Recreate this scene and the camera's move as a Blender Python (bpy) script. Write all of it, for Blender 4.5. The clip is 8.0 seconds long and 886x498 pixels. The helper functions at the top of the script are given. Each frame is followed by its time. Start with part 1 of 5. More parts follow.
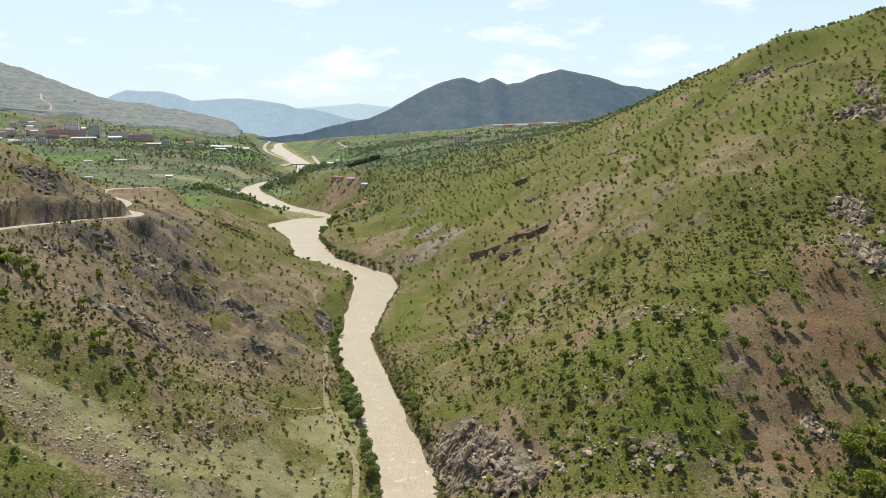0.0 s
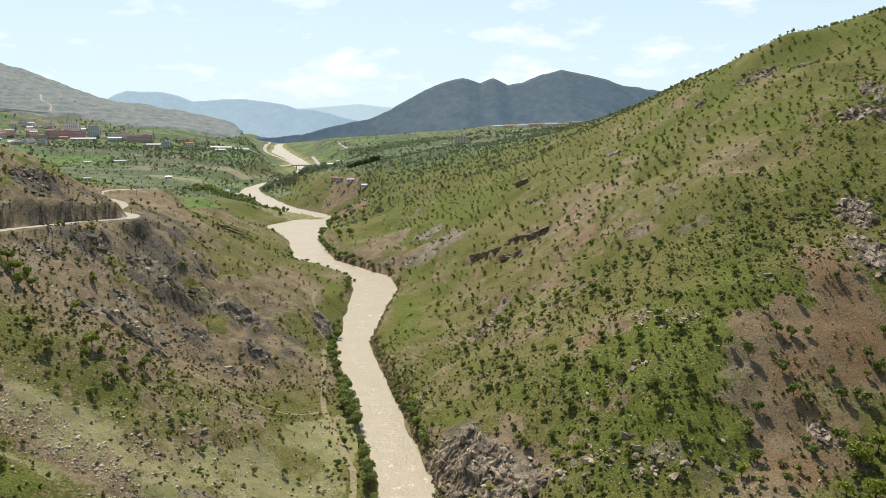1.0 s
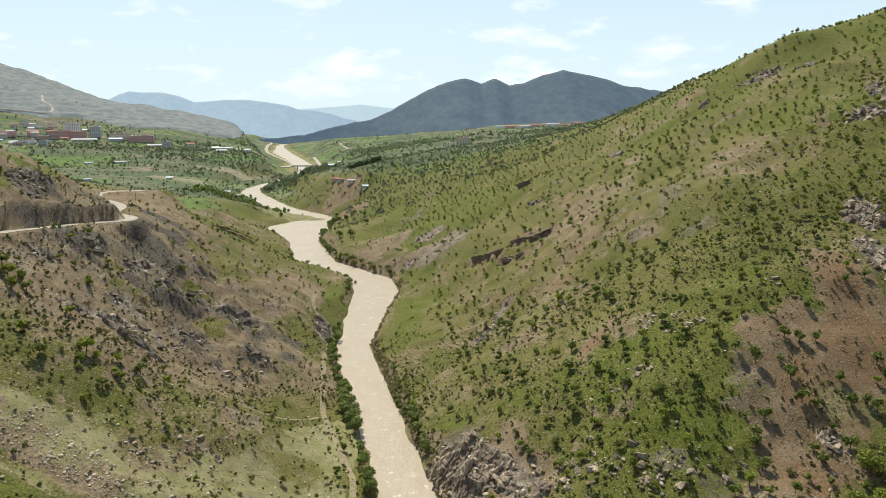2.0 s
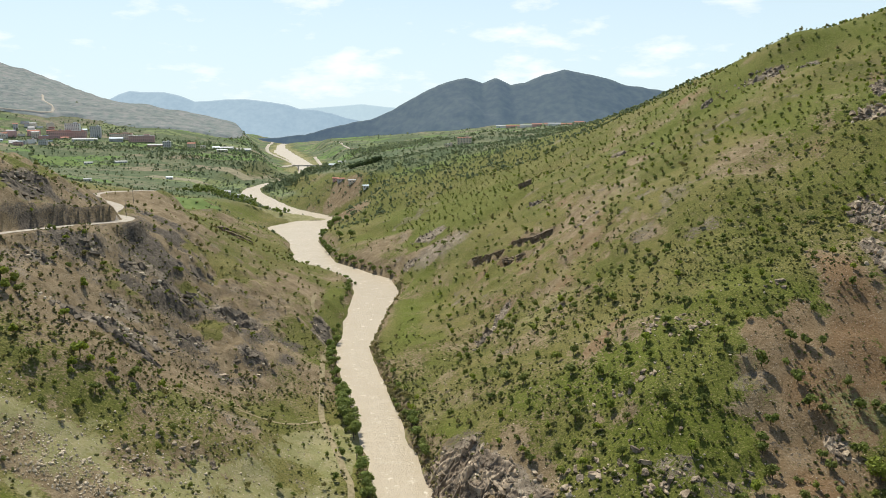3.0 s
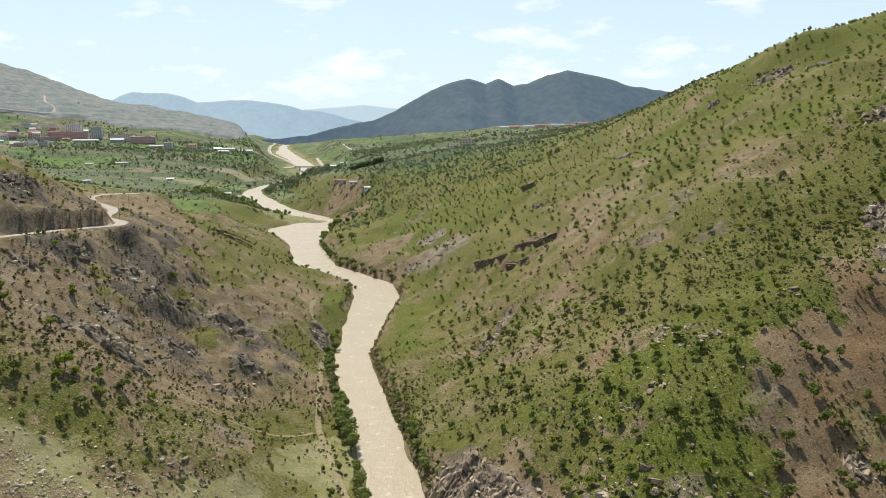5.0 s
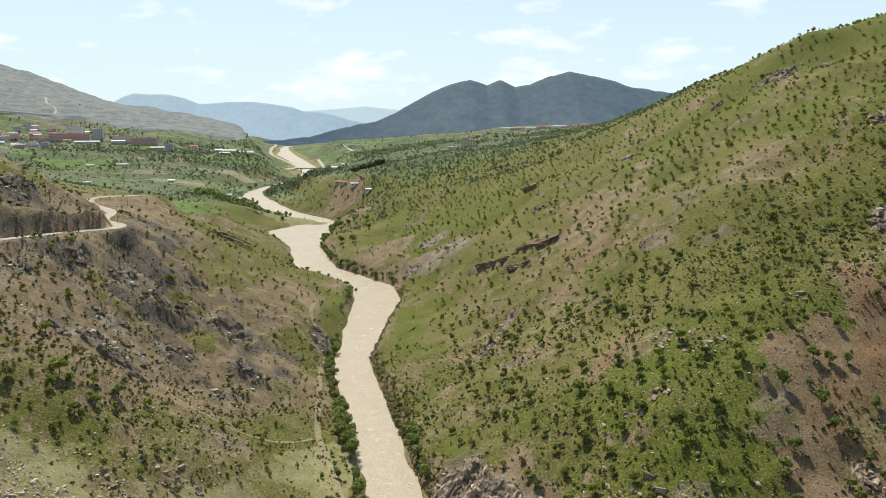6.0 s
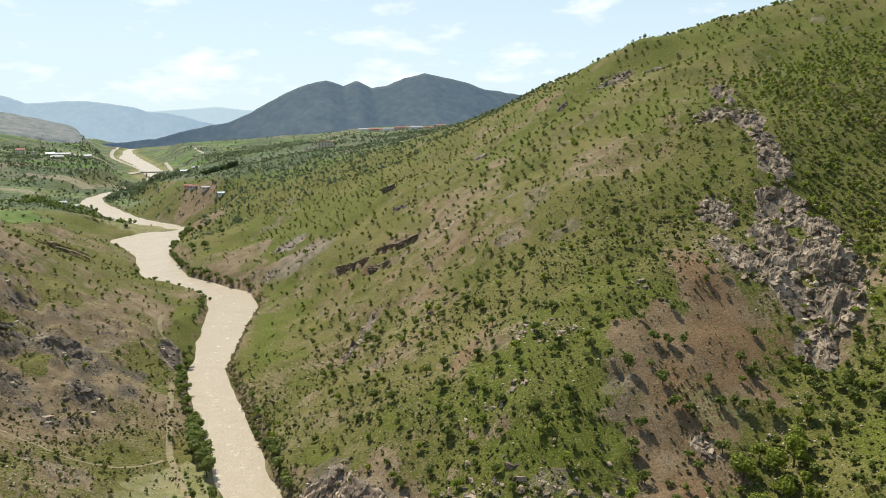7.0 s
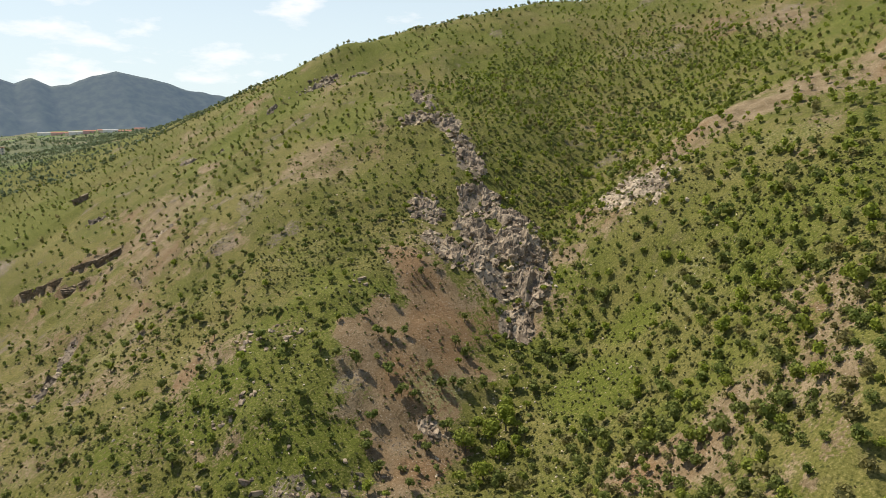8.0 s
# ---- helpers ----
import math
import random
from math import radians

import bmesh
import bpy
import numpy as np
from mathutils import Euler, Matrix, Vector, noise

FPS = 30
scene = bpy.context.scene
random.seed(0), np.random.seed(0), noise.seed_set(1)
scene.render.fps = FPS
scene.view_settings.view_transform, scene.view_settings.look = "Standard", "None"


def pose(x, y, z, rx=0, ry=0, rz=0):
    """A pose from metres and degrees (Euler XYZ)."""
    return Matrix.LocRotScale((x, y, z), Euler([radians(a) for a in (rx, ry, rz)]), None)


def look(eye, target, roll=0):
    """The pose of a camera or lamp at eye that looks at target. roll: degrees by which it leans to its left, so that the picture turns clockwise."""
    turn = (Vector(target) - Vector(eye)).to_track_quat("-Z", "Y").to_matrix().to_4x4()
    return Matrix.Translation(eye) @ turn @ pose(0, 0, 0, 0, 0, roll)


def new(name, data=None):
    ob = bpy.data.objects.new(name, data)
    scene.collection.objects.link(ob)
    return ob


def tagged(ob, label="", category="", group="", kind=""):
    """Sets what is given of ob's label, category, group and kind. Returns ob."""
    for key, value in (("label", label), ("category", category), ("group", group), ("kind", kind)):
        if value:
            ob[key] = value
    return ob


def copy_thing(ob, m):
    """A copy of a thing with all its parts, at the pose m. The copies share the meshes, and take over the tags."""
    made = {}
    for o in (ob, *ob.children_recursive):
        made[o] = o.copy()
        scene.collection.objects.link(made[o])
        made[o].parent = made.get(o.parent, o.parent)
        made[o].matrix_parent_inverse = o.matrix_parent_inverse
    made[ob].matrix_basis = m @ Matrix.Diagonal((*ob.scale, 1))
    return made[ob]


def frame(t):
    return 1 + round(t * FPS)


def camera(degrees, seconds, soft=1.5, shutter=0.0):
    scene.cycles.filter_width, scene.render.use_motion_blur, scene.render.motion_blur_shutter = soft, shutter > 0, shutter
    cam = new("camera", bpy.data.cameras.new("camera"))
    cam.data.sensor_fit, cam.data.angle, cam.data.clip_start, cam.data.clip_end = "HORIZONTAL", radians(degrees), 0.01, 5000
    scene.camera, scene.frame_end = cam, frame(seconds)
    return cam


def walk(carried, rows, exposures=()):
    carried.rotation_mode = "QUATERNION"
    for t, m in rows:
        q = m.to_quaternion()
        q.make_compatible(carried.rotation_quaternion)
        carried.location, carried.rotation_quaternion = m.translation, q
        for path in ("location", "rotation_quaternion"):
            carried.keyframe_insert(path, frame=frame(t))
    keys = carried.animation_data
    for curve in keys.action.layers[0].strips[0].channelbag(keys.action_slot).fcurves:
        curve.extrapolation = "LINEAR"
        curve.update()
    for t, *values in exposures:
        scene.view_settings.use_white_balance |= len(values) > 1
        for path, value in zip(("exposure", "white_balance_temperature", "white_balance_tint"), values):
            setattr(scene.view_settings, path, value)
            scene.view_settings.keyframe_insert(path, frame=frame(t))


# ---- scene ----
# camera: a drone gliding down the gorge, then turning to its right
cam = camera(64.95, 8.0, soft=0.5)
PATH = [
    (0.0, 0.00, 0.04, 119.00, 79.27, -0.05, 0.06),
    (0.5, 0.29, 2.16, 118.99, 79.24, -0.04, 0.05),
    (1.0, 0.61, 4.35, 119.04, 79.32, -0.04, 0.12),
    (1.5, 0.69, 6.54, 119.08, 79.37, -0.02, 0.19),
    (3.0, 1.20, 12.69, 119.21, 79.32, 0.01, 0.35),
    (3.5, 1.36, 14.88, 119.25, 79.32, 0.01, 0.37),
    (4.0, 1.41, 17.05, 119.34, 79.31, 0.02, 0.41),
    (4.5, 1.69, 19.35, 119.41, 79.33, 0.01, 0.48),
    (6.0, 2.14, 25.15, 119.63, 79.49, 0.04, 0.71),
    (6.5, 3.45, 26.53, 119.35, 79.52, 0.02, 0.53),
    (6.6, 3.99, 26.97, 119.11, 79.61, 0.02, -1.28),
    (6.7, 4.07, 27.14, 119.04, 79.64, 0.02, -4.31),
    (7.0, 4.18, 27.57, 118.91, 79.58, 0.03, -10.72),
    (7.2, 4.18, 27.78, 118.87, 79.63, -0.02, -16.91),
    (7.5, 4.13, 27.99, 118.88, 79.61, -0.02, -23.25),
    (8.0, 4.33, 28.00, 118.83, 79.80, 0.02, -33.79),
]
walk(cam, [(t, pose(x, y, z, rx, ry, rz)) for t, x, y, z, rx, ry, rz in PATH],
     [(0.0, 0.12, 6500, 10), (7.0, 0.12, 6500, 10), (8.0, 0.13, 6850, 13.5)])

# ---- light ----
SUN_ELEVATION, SUN_AZIMUTH = 53.0, -20.0      # degrees; azimuth clockwise from +y
sun_dir = Vector((math.sin(radians(SUN_AZIMUTH)) * math.cos(radians(SUN_ELEVATION)),
                  math.cos(radians(SUN_AZIMUTH)) * math.cos(radians(SUN_ELEVATION)), math.sin(radians(SUN_ELEVATION))))
sun_data = bpy.data.lights.new("sun", "SUN")
sun_data.energy, sun_data.angle, sun_data.color = 5.0, radians(0.55), (1.0, 0.93, 0.79)
sun = new("sun", sun_data)
sun.matrix_world = look((0, 0, 600), Vector((0, 0, 600)) - sun_dir)

world = bpy.data.worlds.new("sky")
scene.world = world
world.use_nodes = True
wn, wl = world.node_tree.nodes, world.node_tree.links
wn.clear()
sky = wn.new("ShaderNodeTexSky")
sky.sky_type, sky.sun_disc = "NISHITA", False
sky.sun_elevation, sky.sun_rotation = radians(SUN_ELEVATION), radians(SUN_AZIMUTH)
sky.altitude, sky.air_density, sky.dust_density, sky.ozone_density = 900, 1.0, 0.7, 1.5
coord = wn.new("ShaderNodeTexCoord")
stretch = wn.new("ShaderNodeMapping")
stretch.inputs["Scale"].default_value = (4.5, 4.5, 13.0)
puffs = wn.new("ShaderNodeTexNoise")
puffs.inputs["Scale"].default_value, puffs.inputs["Detail"].default_value, puffs.inputs["Roughness"].default_value = 1.9, 7.0, 0.58
ramp = wn.new("ShaderNodeValToRGB")
ramp.color_ramp.elements[0].position, ramp.color_ramp.elements[1].position = 0.53, 0.74
# the pale summer haze over the horizon, thinning out upwards
height = wn.new("ShaderNodeSeparateXYZ")
thin = wn.new("ShaderNodeMapRange")
thin.interpolation_type = "SMOOTHSTEP"
for slot, value in (("From Min", 0.0), ("From Max", 0.5), ("To Min", 0.9), ("To Max", 0.1)):
    thin.inputs[slot].default_value = value
veil = wn.new("ShaderNodeMix")
veil.data_type = "RGBA"
veil.inputs[7].default_value = (5.9, 7.2, 7.7, 1)
white = wn.new("ShaderNodeMix")
white.data_type = "RGBA"
white.inputs[7].default_value = (8.6, 8.8, 9.0, 1)
back = wn.new("ShaderNodeBackground")
back.inputs["Strength"].default_value = 0.119
sky_out = wn.new("ShaderNodeOutputWorld")
wl.new(coord.outputs["Generated"], height.inputs["Vector"])
wl.new(height.outputs["Z"], thin.inputs["Value"])
wl.new(thin.outputs["Result"], veil.inputs[0])
wl.new(sky.outputs["Color"], veil.inputs[6])
wl.new(coord.outputs["Generated"], stretch.inputs["Vector"])
wl.new(stretch.outputs["Vector"], puffs.inputs["Vector"])
wl.new(puffs.outputs["Fac"], ramp.inputs["Fac"])
wl.new(ramp.outputs["Color"], white.inputs[0])
wl.new(veil.outputs[2], white.inputs[6])
wl.new(white.outputs[2], back.inputs["Color"])
wl.new(back.outputs["Background"], sky_out.inputs["Surface"])

# ---- small tools ----
rng = np.random.default_rng(7)


def value_noise(x, y, cell, seed):
    """Smooth noise in -1..1 with features about cell metres wide."""
    u, v = np.asarray(x, float) / cell + seed * 17.31, np.asarray(y, float) / cell - seed * 9.77
    i, j = np.floor(u).astype(np.int64), np.floor(v).astype(np.int64)
    a, b = u - i, v - j
    a, b = a * a * a * (a * (a * 6 - 15) + 10), b * b * b * (b * (b * 6 - 15) + 10)

    def corner(p, q):
        h = (p * 374761393 + q * 668265263 + seed * 982451653) & 0x7FFFFFFF
        h = ((h ^ (h >> 13)) * 1274126177) & 0x7FFFFFFF
        return ((h ^ (h >> 16)) & 0xFFFF) / 32767.5 - 1

    top = corner(i, j) * (1 - a) + corner(i + 1, j) * a
    low = corner(i, j + 1) * (1 - a) + corner(i + 1, j + 1) * a
    return top * (1 - b) + low * b


def fbm(x, y, cell, octaves, seed, gain=0.5):
    total, size = 0, 1.0
    for k in range(octaves):
        total = total + size * value_noise(x, y, cell / 2.03**k, seed + 5 * k)
        size *= gain
    return total


def smooth(lo, hi, v):
    t = np.clip((np.asarray(v, float) - lo) / (hi - lo), 0, 1)
    return t * t * (3 - 2 * t)


def polyline_distance(x, y, line):
    """Distance to a polyline and the place along it, counted in corners."""
    x, y = np.asarray(x, float), np.asarray(y, float)
    best, along = np.full(x.shape, 1e9), np.zeros(x.shape)
    for k in range(len(line) - 1):
        (ax, ay), (bx, by) = line[k][:2], line[k + 1][:2]
        dx, dy = bx - ax, by - ay
        t = np.clip(((x - ax) * dx + (y - ay) * dy) / (dx * dx + dy * dy), 0, 1)
        d = np.hypot(x - ax - t * dx, y - ay - t * dy)
        near = d < best
        best, along = np.where(near, d, best), np.where(near, k + t, along)
    return best, along


# ---- the lie of the land: ridges, slopes, feet and gullies (x, y, height) ----
WEST_FOOT = [(-30, 60, 2), (-27, 140, 2), (-34, 200, 2), (-48, 250, 2), (-53, 274, 0), (-62, 330, 5), (-60, 359, 7), (-78, 450, 6), (-90, 500, 5),
    (-125, 545, 6), (-140, 590, 5), (-165, 640, 5), (-215, 720, 6)]
WEST_SLOPE = [(-79, 181, 28), (-75, 197, 25), (-82, 262, 18), (-95, 271, 26), (-80, 296, 15), (-67, 341, 12), (-77, 372, 19), (-115, 296, 45), (-111,
    220, 53), (-129, 208, 59), (-102, 176, 38), (-143, 242, 66), (-142, 270, 64), (-147, 264, 68), (-132, 301, 58)]
WEST_ROAD = [(-164, 268, 77), (-165, 290, 75), (-162, 314, 73), (-147, 338, 72), (-186, 411, 69)]
WEST_HILL = [(-168, 290, 89), (-174, 293, 91), (-201, 330, 101), (-179, 330, 89), (-175, 350, 81), (-260, 300, 135), (-320, 380, 140), (-220, 180,
    110), (-160, 140, 75), (-100, 110, 42), (-240, 60, 120), (-90, 20, 45)]
WEST_TERRACE = [(-185, 430, 65), (-203, 520, 47), (-212, 640, 42), (-179, 575, 34), (-161, 537, 36), (-144, 543, 24), (-263, 700, 39), (-300, 640,
    40), (-260, 480, 60), (-330, 560, 60), (-205, 427, 72), (-200, 445, 72), (-218, 440, 74), (-188, 440, 66), (-188, 420, 67), (-197, 466, 72), (-230, 450, 77), (-178, 446, 67), (-186, 462, 68), (-166, 428, 61), (-172, 436, 64), (-196, 485, 64), (-178, 470, 60), (-300, 730, 41), (-245, 725, 41)]
VALLEY_FLOOR = [(-291, 885, 22), (-422, 974, 26), (-686, 1239, 30), (-321, 1176, 16), (-585, 1238, 40), (-385, 1297, 26), (-767, 1313, 58), (-489,
    1330, 50), (-408, 1586, 24), (-432, 1420, 53), (-585, 1450, 59), (-744, 1480, 71), (-911, 1500, 70)]
WEST_MOUNTAIN = [(-1429, 2300, 289), (-1358, 2300, 271), (-1254, 2300, 224), (-1089, 2250, 173), (-926, 2200, 151), (-770, 2150, 125), (-620, 2100,
    92), (-508, 2050, 72), (-1021, 1850, 139), (-1129, 1850, 160), (-845, 1800, 110), (-664, 1700, 91), (-1900, 2300, 330), (-1900, 1500, 250), (-1200,
    1200, 120), (-900, 800, 130), (-700, 500, 170), (-600, 100, 190)]
EAST_FOOT = [(-6, 264, 5), (-16, 299, 3), (2, 190, 5), (8, 140, 6), (4, 60, 6), (-16, 330, 6), (-26, 372, 6), (-22, 419, 5), (-22, 440, 4), (-22, 480,
    4), (-30, 520, 8), (-60, 560, 8), (-80, 600, 12), (-100, 650, 12), (-118, 700, 8), (-118, 740, 6), (-110, 840, 10)]
EAST_SLOPE = [(13, 210, 9), (64, 180, 24), (88, 191, 28), (123, 202, 36), (50, 202, 28), (108, 204, 36), (68, 204, 33), (129, 217, 47), (93, 219, 48),
    (28, 220, 25), (110, 224, 49), (138, 247, 67), (102, 250, 64), (40, 252, 30), (79, 255, 51), (10, 276, 19), (64, 285, 42)]
EAST_UPPER = [(124, 330, 80), (17, 336, 14), (170, 373, 109), (110, 398, 81), (70, 419, 49), (4, 422, 7), (40, 423, 35), (30, 440, 40), (-8, 505, 35),
    (-40, 511, 25), (144, 513, 99), (26, 538, 38), (203, 547, 132), (62, 563, 68), (-24, 596, 29), (100, 602, 76)]
EAST_CREST = [(235, 467, 154), (231, 549, 152), (260, 506, 154), (227, 735, 149), (173, 764, 116), (207, 347, 124), (165, 268, 67), (226, 650, 149),
    (230, 590, 161), (239, 570, 168), (259, 560, 179), (277, 555, 185), (295, 550, 186), (314, 540, 191)]
NORTH_TERRACE = [(-66, 828, 52), (-102, 852, 36), (-115, 870, 42), (-90, 950, 63), (15, 985, 83), (-9, 1042, 65), (-195, 1308, 42), (82, 1307, 98),
    (300, 1957, 103), (96, 1100, 74), (6, 800, 62), (-42, 760, 47), (143, 1300, 82), (420, 1200, 130), (700, 1500, 120), (150, 2600, 93), (700, 2600, 100), (500, 900, 170), (-300, 2000, 40), (-120, 1600, 60)]
GULLY = [(156, 209, 36), (131, 190, 28), (111, 172, 20), (184, 226, 54), (207, 243, 67), (233, 262, 77), (268, 279, 90), (315, 296, 116), (238, 288,
    97), (253, 315, 116)]
OUTCROP = [(178, 222, 66), (186, 237, 79), (191, 286, 91), (202, 329, 113), (161, 219, 50)]
SOUTH_SLOPE = [(148, 176, 37), (122, 147, 29), (148, 135, 50), (121, 113, 45), (137, 100, 65), (112, 85, 61), (125, 78, 75), (104, 68, 70), (171, 174,
    51), (166, 132, 69), (145, 94, 81), (166, 99, 97), (186, 130, 92), (193, 172, 84), (213, 206, 96), (264, 215, 126), (247, 168, 119), (218, 125, 114)]
EAST_BASIN = [(304, 166, 134), (349, 229, 144), (344, 274, 140), (349, 317, 136), (318, 416, 153), (361, 404, 158), (387, 376, 169), (378, 514, 211),
    (427, 497, 222), (477, 402, 211), (446, 254, 182), (544, 456, 241), (120, 60, 52), (60, 40, 32), (230, 60, 110), (350, 150, 185), (600, 300, 260),
    (300, -100, 150), (80, -150, 60), (-30, -300, 4), (-200, -300, 110), (1200, 900, 300), (1200, 100, 330), (700, -700, 250), (-900, -600, 230), (-10,
    -100, 3)]
FAR_PLAIN = [(-1700, 3000, 170), (-1250, 2900, 120), (-900, 2900, 60), (-650, 2600, 30), (-450, 2500, 28), (-300, 2700, 40), (0, 2400, 74), (-160, 2400, 62), (400, 2400, 96), (-700, 3300, 20),
    (-1100, 3700, 25), (-1800, 4200, 60), (-900, 4800, 25), (0, 4800, 40), (-200, 3600, 40), (900, 4500, 90), (1800, 3500, 140), (2500, 4000, 150),
    (3500, 2500, 250), (3500, 0, 320), (2500, -3000, 300), (0, -4500, 150), (-2500, -3500, 300), (-4000, -500, 330), (-3500, 2500, 320), (-2800, 3900, 120),
    (-60, -1200, 2), (-40, -2500, 0), (700, 2100, 104), (1100, 2000, 115), (1500, 1500, 200)]
# the river's middle line: x, y, half width, level of the water
RIVER = [(-16, -420, 10, -1), (-14, -120, 10, -0.5), (-10, 60, 10, 0), (-11, 180, 9, 0), (-12, 218, 8.8, 0), (-21, 250, 9.2, 0), (-28, 279, 8.8, 0),
         (-34.5, 302, 9.2, 0), (-43, 337, 9.2, 0), (-48, 362, 8.2, 0), (-49, 425, 11.6, 0.2), (-48, 481, 15.6, 0.3), (-54, 514, 14, 0.4),
         (-84, 551, 13, 0.5), (-106, 574, 16, 0.6), (-122, 622, 15, 0.7), (-139, 679, 14, 0.8), (-150, 727, 24, 1), (-160, 765, 36, 1.2), (-152, 797, 26, 1.5),
         (-134, 818, 13, 1.8), (-152, 847, 11, 2), (-182, 877, 14, 2.2), (-204, 900, 17, 2.4), (-229, 940, 16, 2.7), (-252, 990, 14, 3), (-277, 1040, 14, 3.5),
         (-303, 1088, 16, 4), (-318, 1150, 11, 5), (-313, 1211, 10, 6), (-288, 1290, 12, 7.5), (-258, 1350, 16, 8.5), (-275, 1445, 30, 10), (-290, 1500, 24, 10),
         (-340, 1668, 21, 10.5), (-421, 1930, 22, 11), (-523, 2243, 28, 11), (-592, 2520, 18, 11.3), (-660, 2800, 13, 11.5), (-760, 3600, 20, 12), (-880, 4300, 24, 12)]
river_x, river_y, river_half, river_level = (np.array(c, float) for c in zip(*RIVER))
river_half -= 1.8
ISLAND = [(-238, 862), (-210, 843), (-186, 831), (-166, 824), (-150, 823)]

lines = np.array(WEST_FOOT + WEST_SLOPE + WEST_ROAD + WEST_HILL + WEST_TERRACE + VALLEY_FLOOR + WEST_MOUNTAIN + EAST_FOOT + EAST_SLOPE
                 + EAST_UPPER + EAST_CREST + FAR_PLAIN + NORTH_TERRACE + GULLY + OUTCROP + SOUTH_SLOPE + EAST_BASIN, float)


def land_fit():
    """Weights of a surface that runs smoothly through the lines of the land."""
    p = lines[:, :2] / 100
    n = len(p)
    d = np.hypot(p[:, None, 0] - p[None, :, 0], p[:, None, 1] - p[None, :, 1])
    a = np.zeros((n + 3, n + 3))
    a[:n, :n] = -d + np.eye(n) * 0.14
    a[:n, n], a[:n, n + 1:] = 1, p
    a[n:, :n] = a[:n, n:].T
    return np.linalg.solve(a, np.r_[lines[:, 2], 0, 0, 0])


weights = land_fit()
ROAD_LINE = [(-190, 200, 80), (-170, 240, 78.5), (-164, 268, 77), (-163.5, 290, 75), (-160, 314, 73), (-149, 333, 71.7), (-152, 345, 71.4),
             (-170, 361, 71), (-178, 384, 70.2), (-182, 399, 69.6), (-191, 412, 70), (-206, 424, 71), (-218, 440, 72.5), (-213, 453, 73), (-197, 463, 72.5), (-196, 480, 71),
             (-215, 500, 66), (-250, 530, 58), (-300, 600, 46)]


def road_cut(x, y, rd):
    """1 on the steep earth face above the road, on its uphill side."""
    middle = np.interp(y, (200, 240, 268, 290, 314, 333, 345), (-190, -170, -164, -163.5, -160, -149, -152))
    return (x < middle - 2) * smooth(3.3, 5.2, rd + 0.4 * value_noise(x, y, 9, 10)) * smooth(26, 11, rd) * smooth(205, 232, y) * smooth(348, 326, y)


# edges of low cliffs: line (the drop is on its right), depth, reach
LEDGES = (([(-198, 500), (-181, 522), (-168, 534), (-150, 543)], 7, 22), ([(-176, 500), (-160, 512), (-143, 520)], 9, 22), ([(-207, 468), (-197, 490), (-193, 505)], 4, 14),
          ([(18, 456), (28, 443), (37, 437)], 4.5, 12), ([(42, 446), (52, 438), (66, 437)], 4, 10), ([(35, 428), (42, 423), (48, 424)], 4.5, 10))


